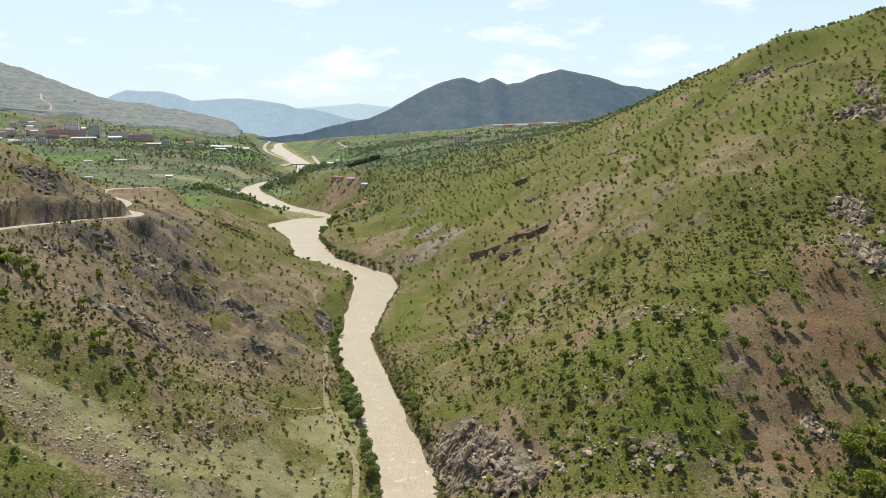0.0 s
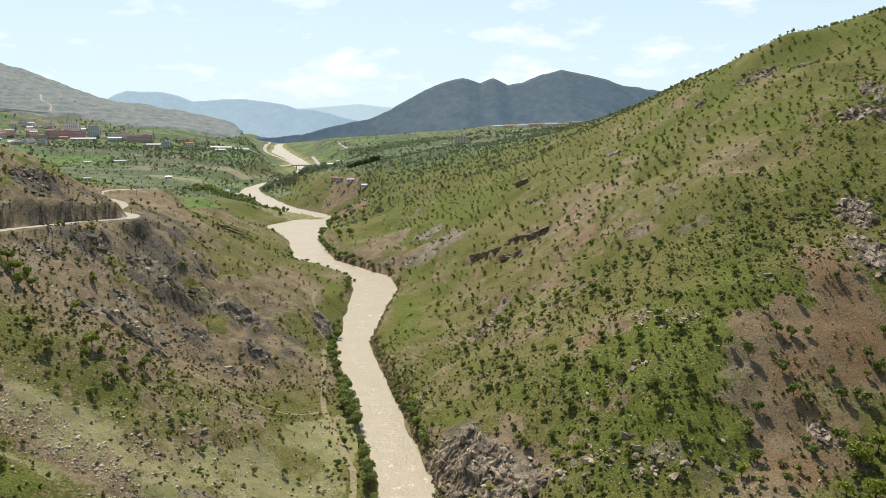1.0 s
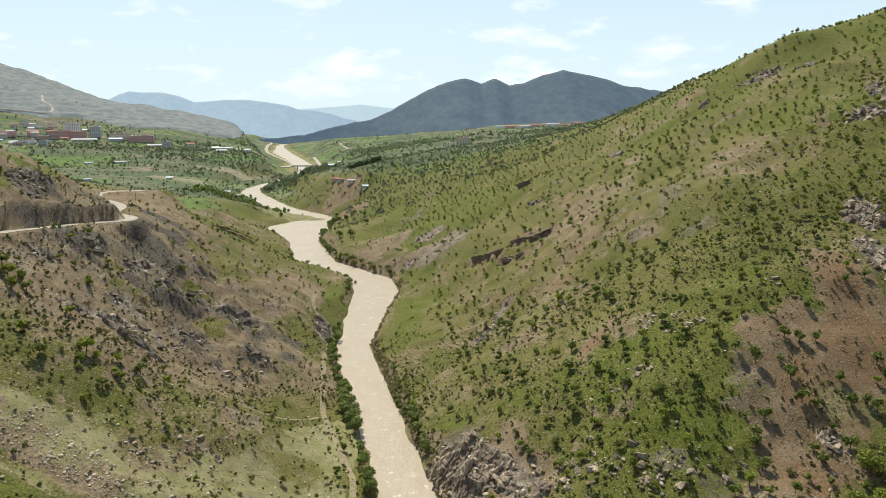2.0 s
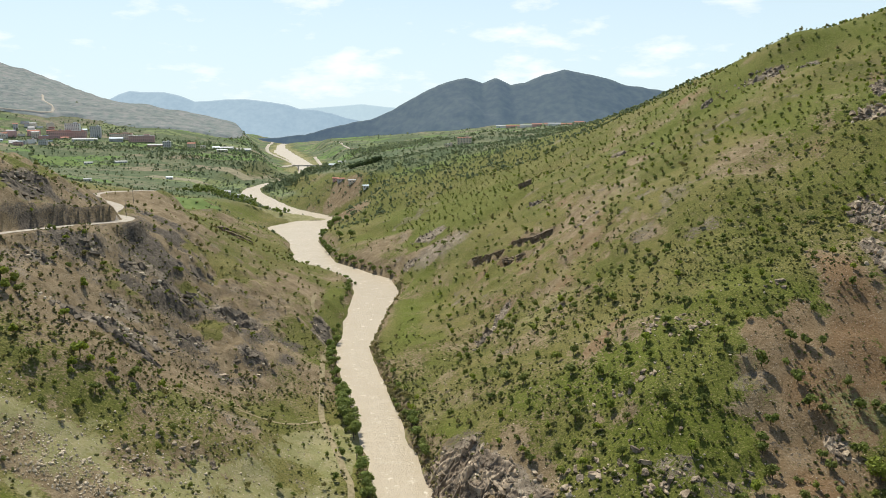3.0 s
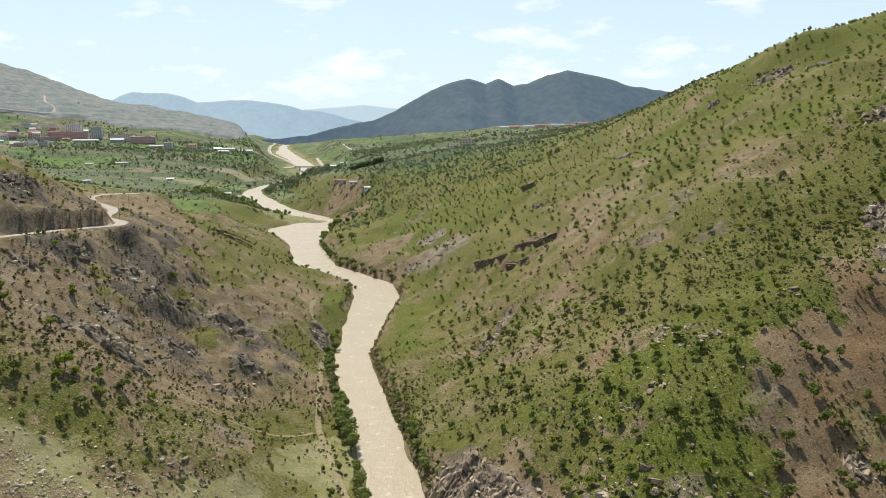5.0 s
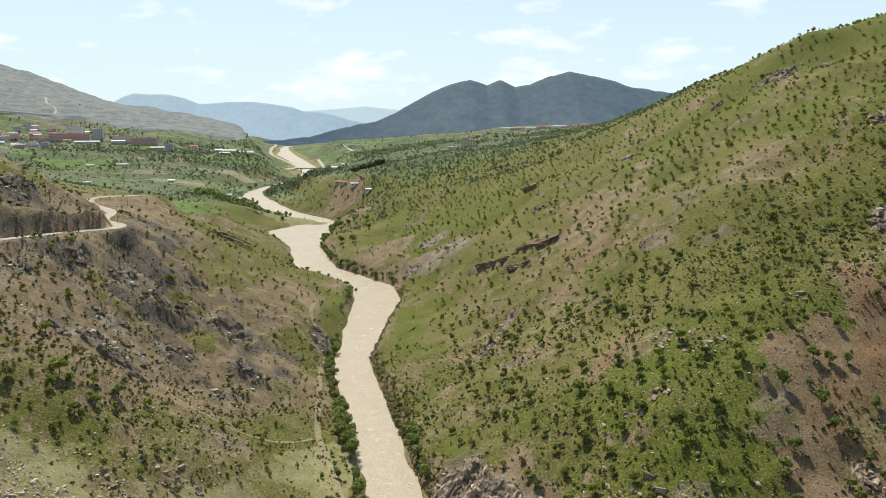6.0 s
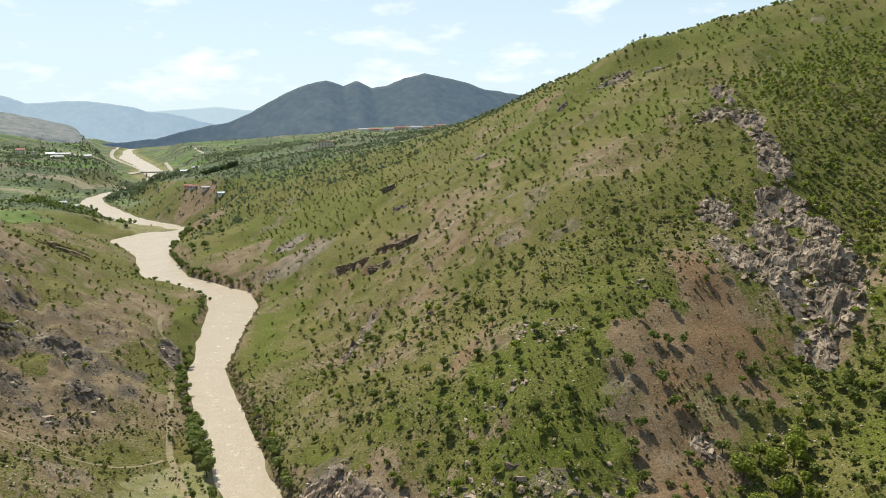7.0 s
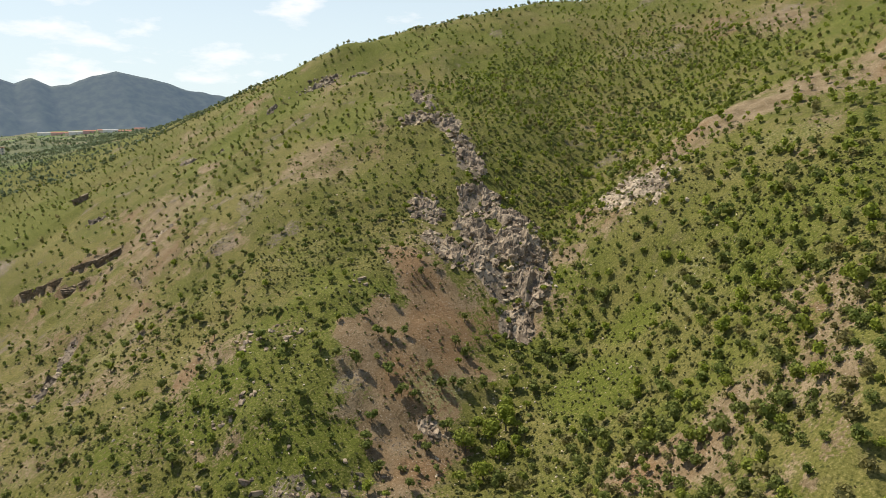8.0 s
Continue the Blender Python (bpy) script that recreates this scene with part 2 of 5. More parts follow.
def land(x, y):
    """Height of the ground."""
    x, y = np.asarray(x, float), np.asarray(y, float)
    shape = x.shape
    x, y = x.ravel(), y.ravel()
    z = np.empty(len(x))
    p, n = lines[:, :2] / 100, len(lines)
    for k in range(0, len(x), 20000):
        u, v = x[k:k + 20000] / 100, y[k:k + 20000] / 100
        z[k:k + 20000] = -np.hypot(u[:, None] - p[:, 0], v[:, None] - p[:, 1]) @ weights[:n] + weights[n] + u * weights[n + 1] + v * weights[n + 2]
    far = np.hypot(x, y)
    d, along = polyline_distance(x, y, RIVER)
    half, level = np.interp(along, range(len(RIVER)), river_half), np.interp(along, range(len(RIVER)), river_level)
    edge = d - half - 1.5 * value_noise(x, y, 14, 3)
    z = np.maximum(z, level + 1.2 + 0.02 * np.maximum(edge, 0))
    east = x > np.interp(y, river_y, river_x)
    steep = np.where(east, np.interp(y, (100, 620, 900, 1060, 1500), (0.85, 0.8, 0.75, 0.14, 0.1)), np.interp(y, (100, 620, 820, 1200), (0.85, 0.8, 0.16, 0.075)))
    low = level + 1.4 + steep * np.maximum(edge - 3, 0)
    z = np.where(z > low, low + (z - low) * smooth(20 + 0.02 * np.maximum(y - 600, 0), 70 + 0.03 * np.maximum(y - 600, 0), edge), z)
    hilly = smooth(4, 45, edge) * (1 - 0.75 * smooth(650, 850, y) * smooth(1500, 1200, y) * (x < -60))
    rough = smooth(0, 20, edge)
    crag = rock_mask(x, y)
    near = smooth(900, 300, far)
    z += hilly * (3.2 * fbm(x, y, 46, 3, 11) * (0.35 + 0.65 * smooth(1500, 300, far)) + smooth(700, 2000, far) * 6 * fbm(x, y, 240, 4, 12))
    ridged = 1 - np.abs(fbm(x + 0.35 * y, 0.6 * y - 0.3 * x, 17, 3, 21))
    z += rough * near * (0.55 * fbm(x, y, 8, 3, 31) + crag * (1.6 * (ridged - 0.62) + 0.5 * fbm(x, y, 4.5, 2, 33)))
    broken = smooth(-50, -78, x + 0.12 * (y - 300)) * smooth(232, 256, y + 0.2 * x) * smooth(440, 380, y) * smooth(9, 22, z)
    z += broken * (2.6 * (ridged - 0.6) + 1.0 * fbm(x, y, 5, 2, 34))
    # low cliffs
    for line, drop, reach in LEDGES:
        for (ax, ay), (bx, by) in zip(line, line[1:]):
            dx, dy = bx - ax, by - ay
            long = math.hypot(dx, dy)
            t, side = ((x - ax) * dx + (y - ay) * dy) / long**2, ((x - ax) * dy - (y - ay) * dx) / long
            inside = smooth(-0.02, 0.06, t) * smooth(1.02, 0.94, t)
            z = z - drop * inside * smooth(0.0, 1.2, side) * smooth(reach, 2.0, side)
    # the road's bench, cut into the hill
    rd, ra = polyline_distance(x, y, ROAD_LINE)
    bench = np.interp(ra, range(len(ROAD_LINE)), [q[2] for q in ROAD_LINE])
    z = z + smooth(np.interp(y, (405, 430), (7.5, 24)), 3.6, rd) * (bench - z)
    z = z + road_cut(x, y, rd) * (np.maximum(z, bench + 8.5 + 2.2 * value_noise(x, y, 13, 9)) - z)
    # the bed of the river
    bed = smooth(5.0, -1.5, edge)
    z = z + bed * (level - 1.5 - z)
    island, _ = polyline_distance(x, y, ISLAND)
    z = np.where(island < 26, np.maximum(z, level + 1.9 * smooth(15, 5, island + 7 * value_noise(x, y, 22, 8)) - 0.6), z)
    return z.reshape(shape)


# bare rock: middle, half widths, turn
WEST_ROCKS = ((-118, 250, 20, 6, 0.65), (-114, 314, 11, 8, 0), (-132, 308, 7, 7, 0), (-104, 281, 7, 6, 0.3), (-66, 370, 5, 17, 0.2), (-80, 294, 6, 6, 0.2), (-84, 263, 3, 7, 0.4),
              (-182, 313, 6, 15, 0.2), (-97, 330, 9, 6, 0.5), (-110, 247, 10, 5, -0.3), (-121, 307, 7, 6, 0), (-133, 304, 6, 9, 0.3), (-145, 294, 5, 7, 0.2),
              (-150, 264, 6, 4, 0), (-120, 347, 6, 9, 0.3), (-104, 322, 7, 6, 0.2), (-122, 268, 6, 5, 0.4))
EAST_ROCKS = ((-14, 560, 12, 9, 0.3), (-26, 520, 5, 9, 0.2), (18, 330, 3, 15, -0.3), (29, 355, 2.5, 12, -0.4), (231, 535, 15, 8, -0.5), (252, 512, 7, 5, 0.3), (195, 546, 5, 4, 0.3),
              (145, 512, 6, 4, 0.3), (63, 562, 3.5, 3, 0), (128, 530, 5, 4, 0.2), (82, 410, 9, 2.5, 0.3), (65, 508, 7, 4, 0.2))
RIVER_CRAGS = ((4, 222, 8, 13, 0.45), (9, 204, 8, 10, 0.3), (22, 196, 9, 8, 0.2), (14, 212, 6, 12, 0.5))
RIDGE_CRAGS = ((229, 384, 5, 20, -0.35), (206, 354, 9, 8, -0.3), (216, 336, 6, 20, -0.3), (206, 306, 6, 17, -0.3), (192, 278, 9, 13, -0.2), (197, 258, 7, 10, 0.2), (182, 238, 9, 14, -0.4),
               (172, 222, 8, 10, -0.4), (161, 212, 5, 7, 0), (171, 290, 6, 11, -0.1), (160, 258, 6, 15, -0.15), (164, 238, 6, 12, 0.1), (178, 262, 8, 11, -0.2), (171, 246, 7, 9, -0.2), (108, 190, 3.5, 4, 0))
PALE_SLABS = ((219, 213, 11, 22, -0.52),)
ROCK_SPOTS = WEST_ROCKS + EAST_ROCKS + RIVER_CRAGS + RIDGE_CRAGS + PALE_SLABS


def rock_mask(x, y):
    """Where bare rock breaks through."""
    m = 0.6 * smooth(0.80, 1.0, fbm(x, y, 22, 4, 41))
    ragged = 0.45 * fbm(x, y, 9, 3, 43)
    for cx, cy, rx, ry, turn in ROCK_SPOTS:
        c, s = math.cos(turn), math.sin(turn)
        u, v = ((x - cx) * c + (y - cy) * s) / rx, ((y - cy) * c - (x - cx) * s) / ry
        m = np.maximum(m, smooth(1.2, 0.7, np.hypot(u, v) + ragged))
    return m


# ---- materials ----
def material(name):
    m = bpy.data.materials.new(name)
    m.use_nodes = True
    nodes, links = m.node_tree.nodes, m.node_tree.links
    return m, nodes, links, nodes["Principled BSDF"]


def noise_node(nodes, links, scale, detail=4.0, rough=0.55, where=None):
    n = nodes.new("ShaderNodeTexNoise")
    n.inputs["Scale"].default_value, n.inputs["Detail"].default_value, n.inputs["Roughness"].default_value = scale, detail, rough
    links.new(where, n.inputs["Vector"])
    return n.outputs["Fac"]


def mix_node(nodes, links, fac, a, b):
    n = nodes.new("ShaderNodeMix")
    n.data_type = "RGBA"
    for value, slot in ((fac, 0), (a, 6), (b, 7)):
        if isinstance(value, (tuple, float, int)):
            n.inputs[slot].default_value = (*value, 1) if isinstance(value, tuple) else value
        else:
            links.new(value, n.inputs[slot])
    return n.outputs[2]


def ramp_node(nodes, links, fac, lo, hi):
    n = nodes.new("ShaderNodeMapRange")
    n.interpolation_type = "SMOOTHSTEP"
    n.inputs["From Min"].default_value, n.inputs["From Max"].default_value = lo, hi
    links.new(fac, n.inputs["Value"])
    return n.outputs["Result"]


def bump_node(nodes, links, height, strength, distance, out):
    n = nodes.new("ShaderNodeBump")
    n.inputs["Strength"].default_value, n.inputs["Distance"].default_value = strength, distance
    links.new(height, n.inputs["Height"])
    links.new(n.outputs["Normal"], out.inputs["Normal"])


def ground_material():
    m, nodes, links, out = material("hillside_ground")
    where = nodes.new("ShaderNodeNewGeometry").outputs["Position"]
    cover = {}
    for name in ("grass", "rock", "red", "lush", "field", "dry", "slate"):
        n = nodes.new("ShaderNodeAttribute")
        n.attribute_name = name
        cover[name] = n.outputs["Fac"]

    def spots(scale, size, chance):
        """Scattered round spots: 1 inside."""
        v = nodes.new("ShaderNodeTexVoronoi")
        v.inputs["Scale"].default_value = scale
        links.new(where, v.inputs["Vector"])
        inside = ramp_node(nodes, links, v.outputs["Distance"], size, size * 0.55)
        part_of = nodes.new("ShaderNodeSeparateColor")
        links.new(v.outputs["Color"], part_of.inputs["Color"])
        some = nodes.new("ShaderNodeMath")
        some.operation = "LESS_THAN"
        some.inputs[1].default_value = chance
        links.new(part_of.outputs["Red"], some.inputs[0])
        both = nodes.new("ShaderNodeMath")
        both.operation = "MULTIPLY"
        links.new(inside, both.inputs[0])
        links.new(some.outputs[0], both.inputs[1])
        return both.outputs[0]

    grit = noise_node(nodes, links, 4.2, 4, 0.7, where)
    fine = noise_node(nodes, links, 0.9, 6, 0.68, where)
    mid = noise_node(nodes, links, 0.16, 6, 0.65, where)
    broad = noise_node(nodes, links, 0.028, 5, 0.6, where)
    tufts, pebbles = spots(0.75, 0.34, 0.55), spots(1.5, 0.27, 0.35)
    soil = mix_node(nodes, links, ramp_node(nodes, links, mid, 0.35, 0.68), (0.195, 0.146, 0.082), (0.335, 0.262, 0.164))
    soil = mix_node(nodes, links, cover["red"], soil, mix_node(nodes, links, fine, (0.19, 0.115, 0.056), (0.30, 0.198, 0.110)))
    soil = mix_node(nodes, links, ramp_node(nodes, links, grit, 0.38, 0.66), mix_node(nodes, links, 0.4, soil, (0.06, 0.044, 0.026)), soil)
    soil = mix_node(nodes, links, pebbles, soil, (0.36, 0.325, 0.265))
    green = mix_node(nodes, links, ramp_node(nodes, links, broad, 0.36, 0.66), (0.108, 0.116, 0.026), (0.178, 0.160, 0.054))
    green = mix_node(nodes, links, ramp_node(nodes, links, mid, 0.5, 0.72), green, (0.175, 0.148, 0.075))
    green = mix_node(nodes, links, cover["lush"], green, mix_node(nodes, links, mid, (0.080, 0.108, 0.013), (0.128, 0.150, 0.024)))
    green = mix_node(nodes, links, ramp_node(nodes, links, fine, 0.48, 0.70), green, mix_node(nodes, links, 0.45, green, (0.045, 0.055, 0.010)))
    green = mix_node(nodes, links, ramp_node(nodes, links, grit, 0.5, 0.68), green, mix_node(nodes, links, 0.4, green, (0.03, 0.035, 0.008)))
    green = mix_node(nodes, links, tufts, green, (0.055, 0.062, 0.016))
    clump = noise_node(nodes, links, 1.7, 4, 0.62, where)
    green = mix_node(nodes, links, ramp_node(nodes, links, clump, 0.53, 0.62), green, mix_node(nodes, links, 0.6, green, (0.042, 0.052, 0.010)))
    green = mix_node(nodes, links, ramp_node(nodes, links, clump, 0.44, 0.36), green, mix_node(nodes, links, 0.55, green, (0.30, 0.265, 0.105)))
    soil = mix_node(nodes, links, ramp_node(nodes, links, clump, 0.55, 0.64), soil, mix_node(nodes, links, 0.6, soil, (0.06, 0.052, 0.024)))
    soil = mix_node(nodes, links, ramp_node(nodes, links, clump, 0.43, 0.36), soil, mix_node(nodes, links, 0.4, soil, (0.40, 0.33, 0.23)))
    stone = mix_node(nodes, links, ramp_node(nodes, links, mid, 0.35, 0.7), (0.15, 0.122, 0.088), (0.33, 0.28, 0.21))
    stone = mix_node(nodes, links, ramp_node(nodes, links, fine, 0.50, 0.62), stone, (0.07, 0.056, 0.040))
    stone = mix_node(nodes, links, ramp_node(nodes, links, grit, 0.55, 0.7), stone, (0.40, 0.37, 0.32))

    # ragged edges between the covers
    def ragged(cover_out, spread, grain):
        add = nodes.new("ShaderNodeMath")
        add.operation = "MULTIPLY_ADD"
        links.new(grain, add.inputs[0])
        add.inputs[1].default_value = spread
        links.new(cover_out, add.inputs[2])
        return ramp_node(nodes, links, add.outputs[0], 0.5 + spread * 0.5 - 0.10, 0.5 + spread * 0.5 + 0.10)

    base = mix_node(nodes, links, ragged(cover["grass"], 1.9, fine), soil, green)
    straw = mix_node(nodes, links, ramp_node(nodes, links, mid, 0.3, 0.7), (0.185, 0.190, 0.074), (0.30, 0.272, 0.15))
    straw = mix_node(nodes, links, ramp_node(nodes, links, fine, 0.5, 0.66), straw, (0.20, 0.19, 0.07))
    straw = mix_node(nodes, links, pebbles, straw, (0.42, 0.385, 0.32))
    base = mix_node(nodes, links, ragged(cover["dry"], 1.6, fine), base, straw)
    # tilled fields and meadows of the valley
    plots = nodes.new("ShaderNodeTexVoronoi")
    plots.inputs["Scale"].default_value = 0.021
    long = nodes.new("ShaderNodeMapping")
    long.inputs["Scale"].default_value, long.inputs["Rotation"].default_value = (0.55, 1.25, 0.0), (0, 0, 0.3)
    links.new(where, long.inputs["Vector"])
    links.new(long.outputs["Vector"], plots.inputs["Vector"])
    pick = nodes.new("ShaderNodeSeparateColor")
    links.new(plots.outputs["Color"], pick.inputs["Color"])
    crop = nodes.new("ShaderNodeValToRGB")
    crop.color_ramp.interpolation = "CONSTANT"
    tones = ((0.0, (0.095, 0.125, 0.06)), (0.2, (0.15, 0.16, 0.09)), (0.38, (0.085, 0.12, 0.055)), (0.55, (0.23, 0.195, 0.13)), (0.63, (0.12, 0.20, 0.05)), (0.74, (0.12, 0.14, 0.075)), (0.88, (0.17, 0.21, 0.085)))
    for k, (at, tone) in enumerate(tones):
        e = crop.color_ramp.elements[k] if k < 2 else crop.color_ramp.elements.new(at)
        e.position, e.color = at, (*tone, 1)
    links.new(pick.outputs["Green"], crop.inputs["Fac"])
    copse = noise_node(nodes, links, 0.075, 5, 0.7, where)
    worn = mix_node(nodes, links, ramp_node(nodes, links, mid, 0.45, 0.75), crop.outputs["Color"], (0.13, 0.145, 0.085))
    worn = mix_node(nodes, links, ramp_node(nodes, links, copse, 0.50, 0.62), worn, (0.06, 0.085, 0.04))
    base = mix_node(nodes, links, cover["field"], base, worn)
    base = mix_node(nodes, links, ragged(cover["rock"], 1.7, fine), base, stone)
    slate = mix_node(nodes, links, ramp_node(nodes, links, fine, 0.4, 0.65), (0.062, 0.053, 0.043), (0.165, 0.142, 0.112))
    base = mix_node(nodes, links, ragged(cover["slate"], 1.3, clump), base, slate)
    links.new(base, out.inputs["Base Color"])
    out.inputs["Roughness"].default_value = 0.95
    out.inputs["Specular IOR Level"].default_value = 0.12
    height = nodes.new("ShaderNodeMath")
    height.operation = "MULTIPLY_ADD"
    links.new(grit, height.inputs[0])
    height.inputs[1].default_value = 0.35
    links.new(fine, height.inputs[2])
    bump_node(nodes, links, height.outputs[0], 0.7, 0.7, out)
    return m


def water_material():
    m, nodes, links, out = material("silty_water")
    where = nodes.new("ShaderNodeNewGeometry").outputs["Position"]
    broad = noise_node(nodes, links, 0.06, 4, 0.6, where)
    ripple = noise_node(nodes, links, 0.55, 5, 0.7, where)
    foam = noise_node(nodes, links, 0.24, 6, 0.72, where)
    base = mix_node(nodes, links, broad, (0.325, 0.265, 0.175), (0.40, 0.335, 0.235))
    base = mix_node(nodes, links, ramp_node(nodes, links, foam, 0.57, 0.70), base, (0.62, 0.56, 0.45))
    links.new(base, out.inputs["Base Color"])
    out.inputs["Roughness"].default_value = 0.42
    out.inputs["Specular IOR Level"].default_value = 0.35
    bump_node(nodes, links, ripple, 0.8, 0.5, out)
    return m


def plain_material(name, dark, light, scale=1.0, rough=0.9, bump=0.0, spread=0.0):
    """Two tones mixed by noise; spread varies the tone from object to object."""
    m, nodes, links, out = material(name)
    where = nodes.new("ShaderNodeNewGeometry").outputs["Position"]
    grain = noise_node(nodes, links, scale, 5, 0.6, where)
    base = mix_node(nodes, links, ramp_node(nodes, links, grain, 0.3, 0.7), dark, light)
    if spread:
        info = nodes.new("ShaderNodeObjectInfo")
        tone = nodes.new("ShaderNodeHueSaturation")
        level = nodes.new("ShaderNodeMapRange")
        level.inputs["To Min"].default_value, level.inputs["To Max"].default_value = 1 - spread, 1 + spread
        links.new(info.outputs["Random"], level.inputs["Value"])
        links.new(level.outputs["Result"], tone.inputs["Value"])
        links.new(base, tone.inputs["Color"])
        base = tone.outputs["Color"]
    links.new(base, out.inputs["Base Color"])
    out.inputs["Roughness"].default_value = rough
    out.inputs["Specular IOR Level"].default_value = 0.2
    if bump:
        bump_node(nodes, links, grain, bump, 0.3, out)
    return m


def rock_material():
    """Broken rock: tan and grey slabs, dark stains and joints."""
    m, nodes, links, out = material("weathered_rock")
    where = nodes.new("ShaderNodeNewGeometry").outputs["Position"]
    slab, grain, joint = noise_node(nodes, links, 0.17, 4, 0.6, where), noise_node(nodes, links, 1.6, 5, 0.7, where), noise_node(nodes, links, 0.55, 4, 0.6, where)
    base = mix_node(nodes, links, ramp_node(nodes, links, slab, 0.38, 0.62), (0.16, 0.125, 0.09), (0.44, 0.355, 0.255))
    base = mix_node(nodes, links, ramp_node(nodes, links, joint, 0.52, 0.64), base, (0.085, 0.07, 0.055))
    base = mix_node(nodes, links, ramp_node(nodes, links, grain, 0.5, 0.72), base, mix_node(nodes, links, 0.5, base, (0.50, 0.44, 0.34)))
    links.new(base, out.inputs["Base Color"])
    out.inputs["Roughness"].default_value = 0.9
    out.inputs["Specular IOR Level"].default_value = 0.2
    bump_node(nodes, links, grain, 0.9, 0.35, out)
    return m


def leaf_material(name, dark, light):
    """Leaves: the tone goes from clump to clump, and light shines through a little."""
    m, nodes, links, out = material(name)
    geo = nodes.new("ShaderNodeNewGeometry")
    base = mix_node(nodes, links, geo.outputs["Random Per Island"], dark, light)
    patch = noise_node(nodes, links, 0.05, 2, 0.5, geo.outputs["Position"])
    base = mix_node(nodes, links, ramp_node(nodes, links, patch, 0.42, 0.62), base, mix_node(nodes, links, 0.35, base, (0.20, 0.21, 0.07)))
    links.new(base, out.inputs["Base Color"])
    out.inputs["Roughness"].default_value = 0.75
    out.inputs["Specular IOR Level"].default_value = 0.2
    through_leaf = nodes.new("ShaderNodeBsdfTranslucent")
    links.new(base, through_leaf.inputs["Color"])
    blend = nodes.new("ShaderNodeMixShader")
    blend.inputs[0].default_value = 0.4
    links.new(out.outputs["BSDF"], blend.inputs[1])
    links.new(through_leaf.outputs["BSDF"], blend.inputs[2])
    links.new(blend.outputs["Shader"], nodes["Material Output"].inputs["Surface"])
    return m


GROUND, WATER = ground_material(), water_material()
LEAF_OAK = leaf_material("oak_leaves", (0.085, 0.120, 0.024), (0.24, 0.285, 0.072))
LEAF_BRIGHT = leaf_material("fresh_leaves", (0.14, 0.19, 0.022), (0.33, 0.38, 0.06))
LEAF_RIVER = leaf_material("willow_leaves", (0.11, 0.165, 0.038), (0.27, 0.33, 0.085))
LEAF_DRY = leaf_material("thorn_leaves", (0.14, 0.132, 0.045), (0.30, 0.272, 0.11))
LEAF_REED = leaf_material("reed_leaves", (0.22, 0.205, 0.09), (0.42, 0.375, 0.19))
LEAF_TUFT = leaf_material("tuft_leaves", (0.07, 0.08, 0.025), (0.16, 0.168, 0.062))
BARK = plain_material("bark", (0.07, 0.055, 0.04), (0.14, 0.115, 0.09), 6.0)
ROCK = rock_material()
SLAB = plain_material("pale_slab_rock", (0.24, 0.195, 0.14), (0.52, 0.44, 0.33), 0.5, bump=0.9)
DARK_ROCK = plain_material("dark_rock", (0.075, 0.062, 0.048), (0.20, 0.168, 0.128), 0.7, bump=0.9)
PALE_STONE = plain_material("pale_stone", (0.40, 0.335, 0.235), (0.62, 0.53, 0.40), 0.8, bump=0.5)
GRAVEL = plain_material("gravel_road", (0.33, 0.29, 0.235), (0.46, 0.42, 0.35), 0.5)
# distance haze painted into these leaves: paler and bluer than nearby ones
LEAF_VALLEY_HAZED = leaf_material("hazed_valley_leaves", (0.13, 0.175, 0.10), (0.28, 0.325, 0.185))
LEAF_CONIFER = leaf_material("conifer_needles", (0.05, 0.08, 0.035), (0.10, 0.14, 0.06))
WALL_PINK = plain_material("pink_render", (0.60, 0.36, 0.33), (0.68, 0.44, 0.40), 0.3)
WALL_WHITE = plain_material("white_render", (0.74, 0.72, 0.69), (0.82, 0.80, 0.77), 0.3)
WALL_CREAM = plain_material("cream_render", (0.66, 0.56, 0.45), (0.74, 0.64, 0.53), 0.3)
WALL_GREY = plain_material("grey_concrete", (0.50, 0.49, 0.48), (0.60, 0.58, 0.56), 0.3)
ROOF_RED = plain_material("red_tiles", (0.34, 0.15, 0.11), (0.44, 0.22, 0.16), 0.5)
ROOF_PALE = plain_material("pale_sheet_metal", (0.30, 0.31, 0.32), (0.42, 0.43, 0.44), 0.4, rough=0.6)
ROOF_BLUE = plain_material("blue_sheet_metal", (0.30, 0.42, 0.52), (0.42, 0.54, 0.62), 0.4, rough=0.45)
PANE = plain_material("dark_window_glass", (0.10, 0.11, 0.12), (0.16, 0.165, 0.17), 0.5, rough=0.15)
CONCRETE = plain_material("bridge_concrete", (0.36, 0.34, 0.31), (0.48, 0.46, 0.42), 0.6)
POLE_GREY = plain_material("weathered_pole", (0.16, 0.14, 0.12), (0.26, 0.24, 0.21), 2.0)


# ---- ground ----
def mesh_from(name, verts, faces, mat, smooth_faces=True):
    me = bpy.data.meshes.new(name)
    verts, faces = np.asarray(verts, np.float32), np.asarray(faces, np.int32)
    me.vertices.add(len(verts))
    me.vertices.foreach_set("co", verts.ravel())
    k = faces.shape[1]
    me.loops.add(faces.size)
    me.loops.foreach_set("vertex_index", faces.ravel())
    me.polygons.add(len(faces))
    me.polygons.foreach_set("loop_start", np.arange(0, faces.size, k, dtype=np.int32))
    me.polygons.foreach_set("use_smooth", np.full(len(faces), smooth_faces))
    me.update(calc_edges=True)
    me.materials.append(mat)
    return me


def blob_at(x, y, cx, cy, rx, ry):
    return smooth(1.3, 0.6, np.hypot((x - cx) / rx, (y - cy) / ry))


SCREE = [(-128, 177), (-117, 174), (-107, 171), (-92, 166), (-77, 161), (-66, 150)]


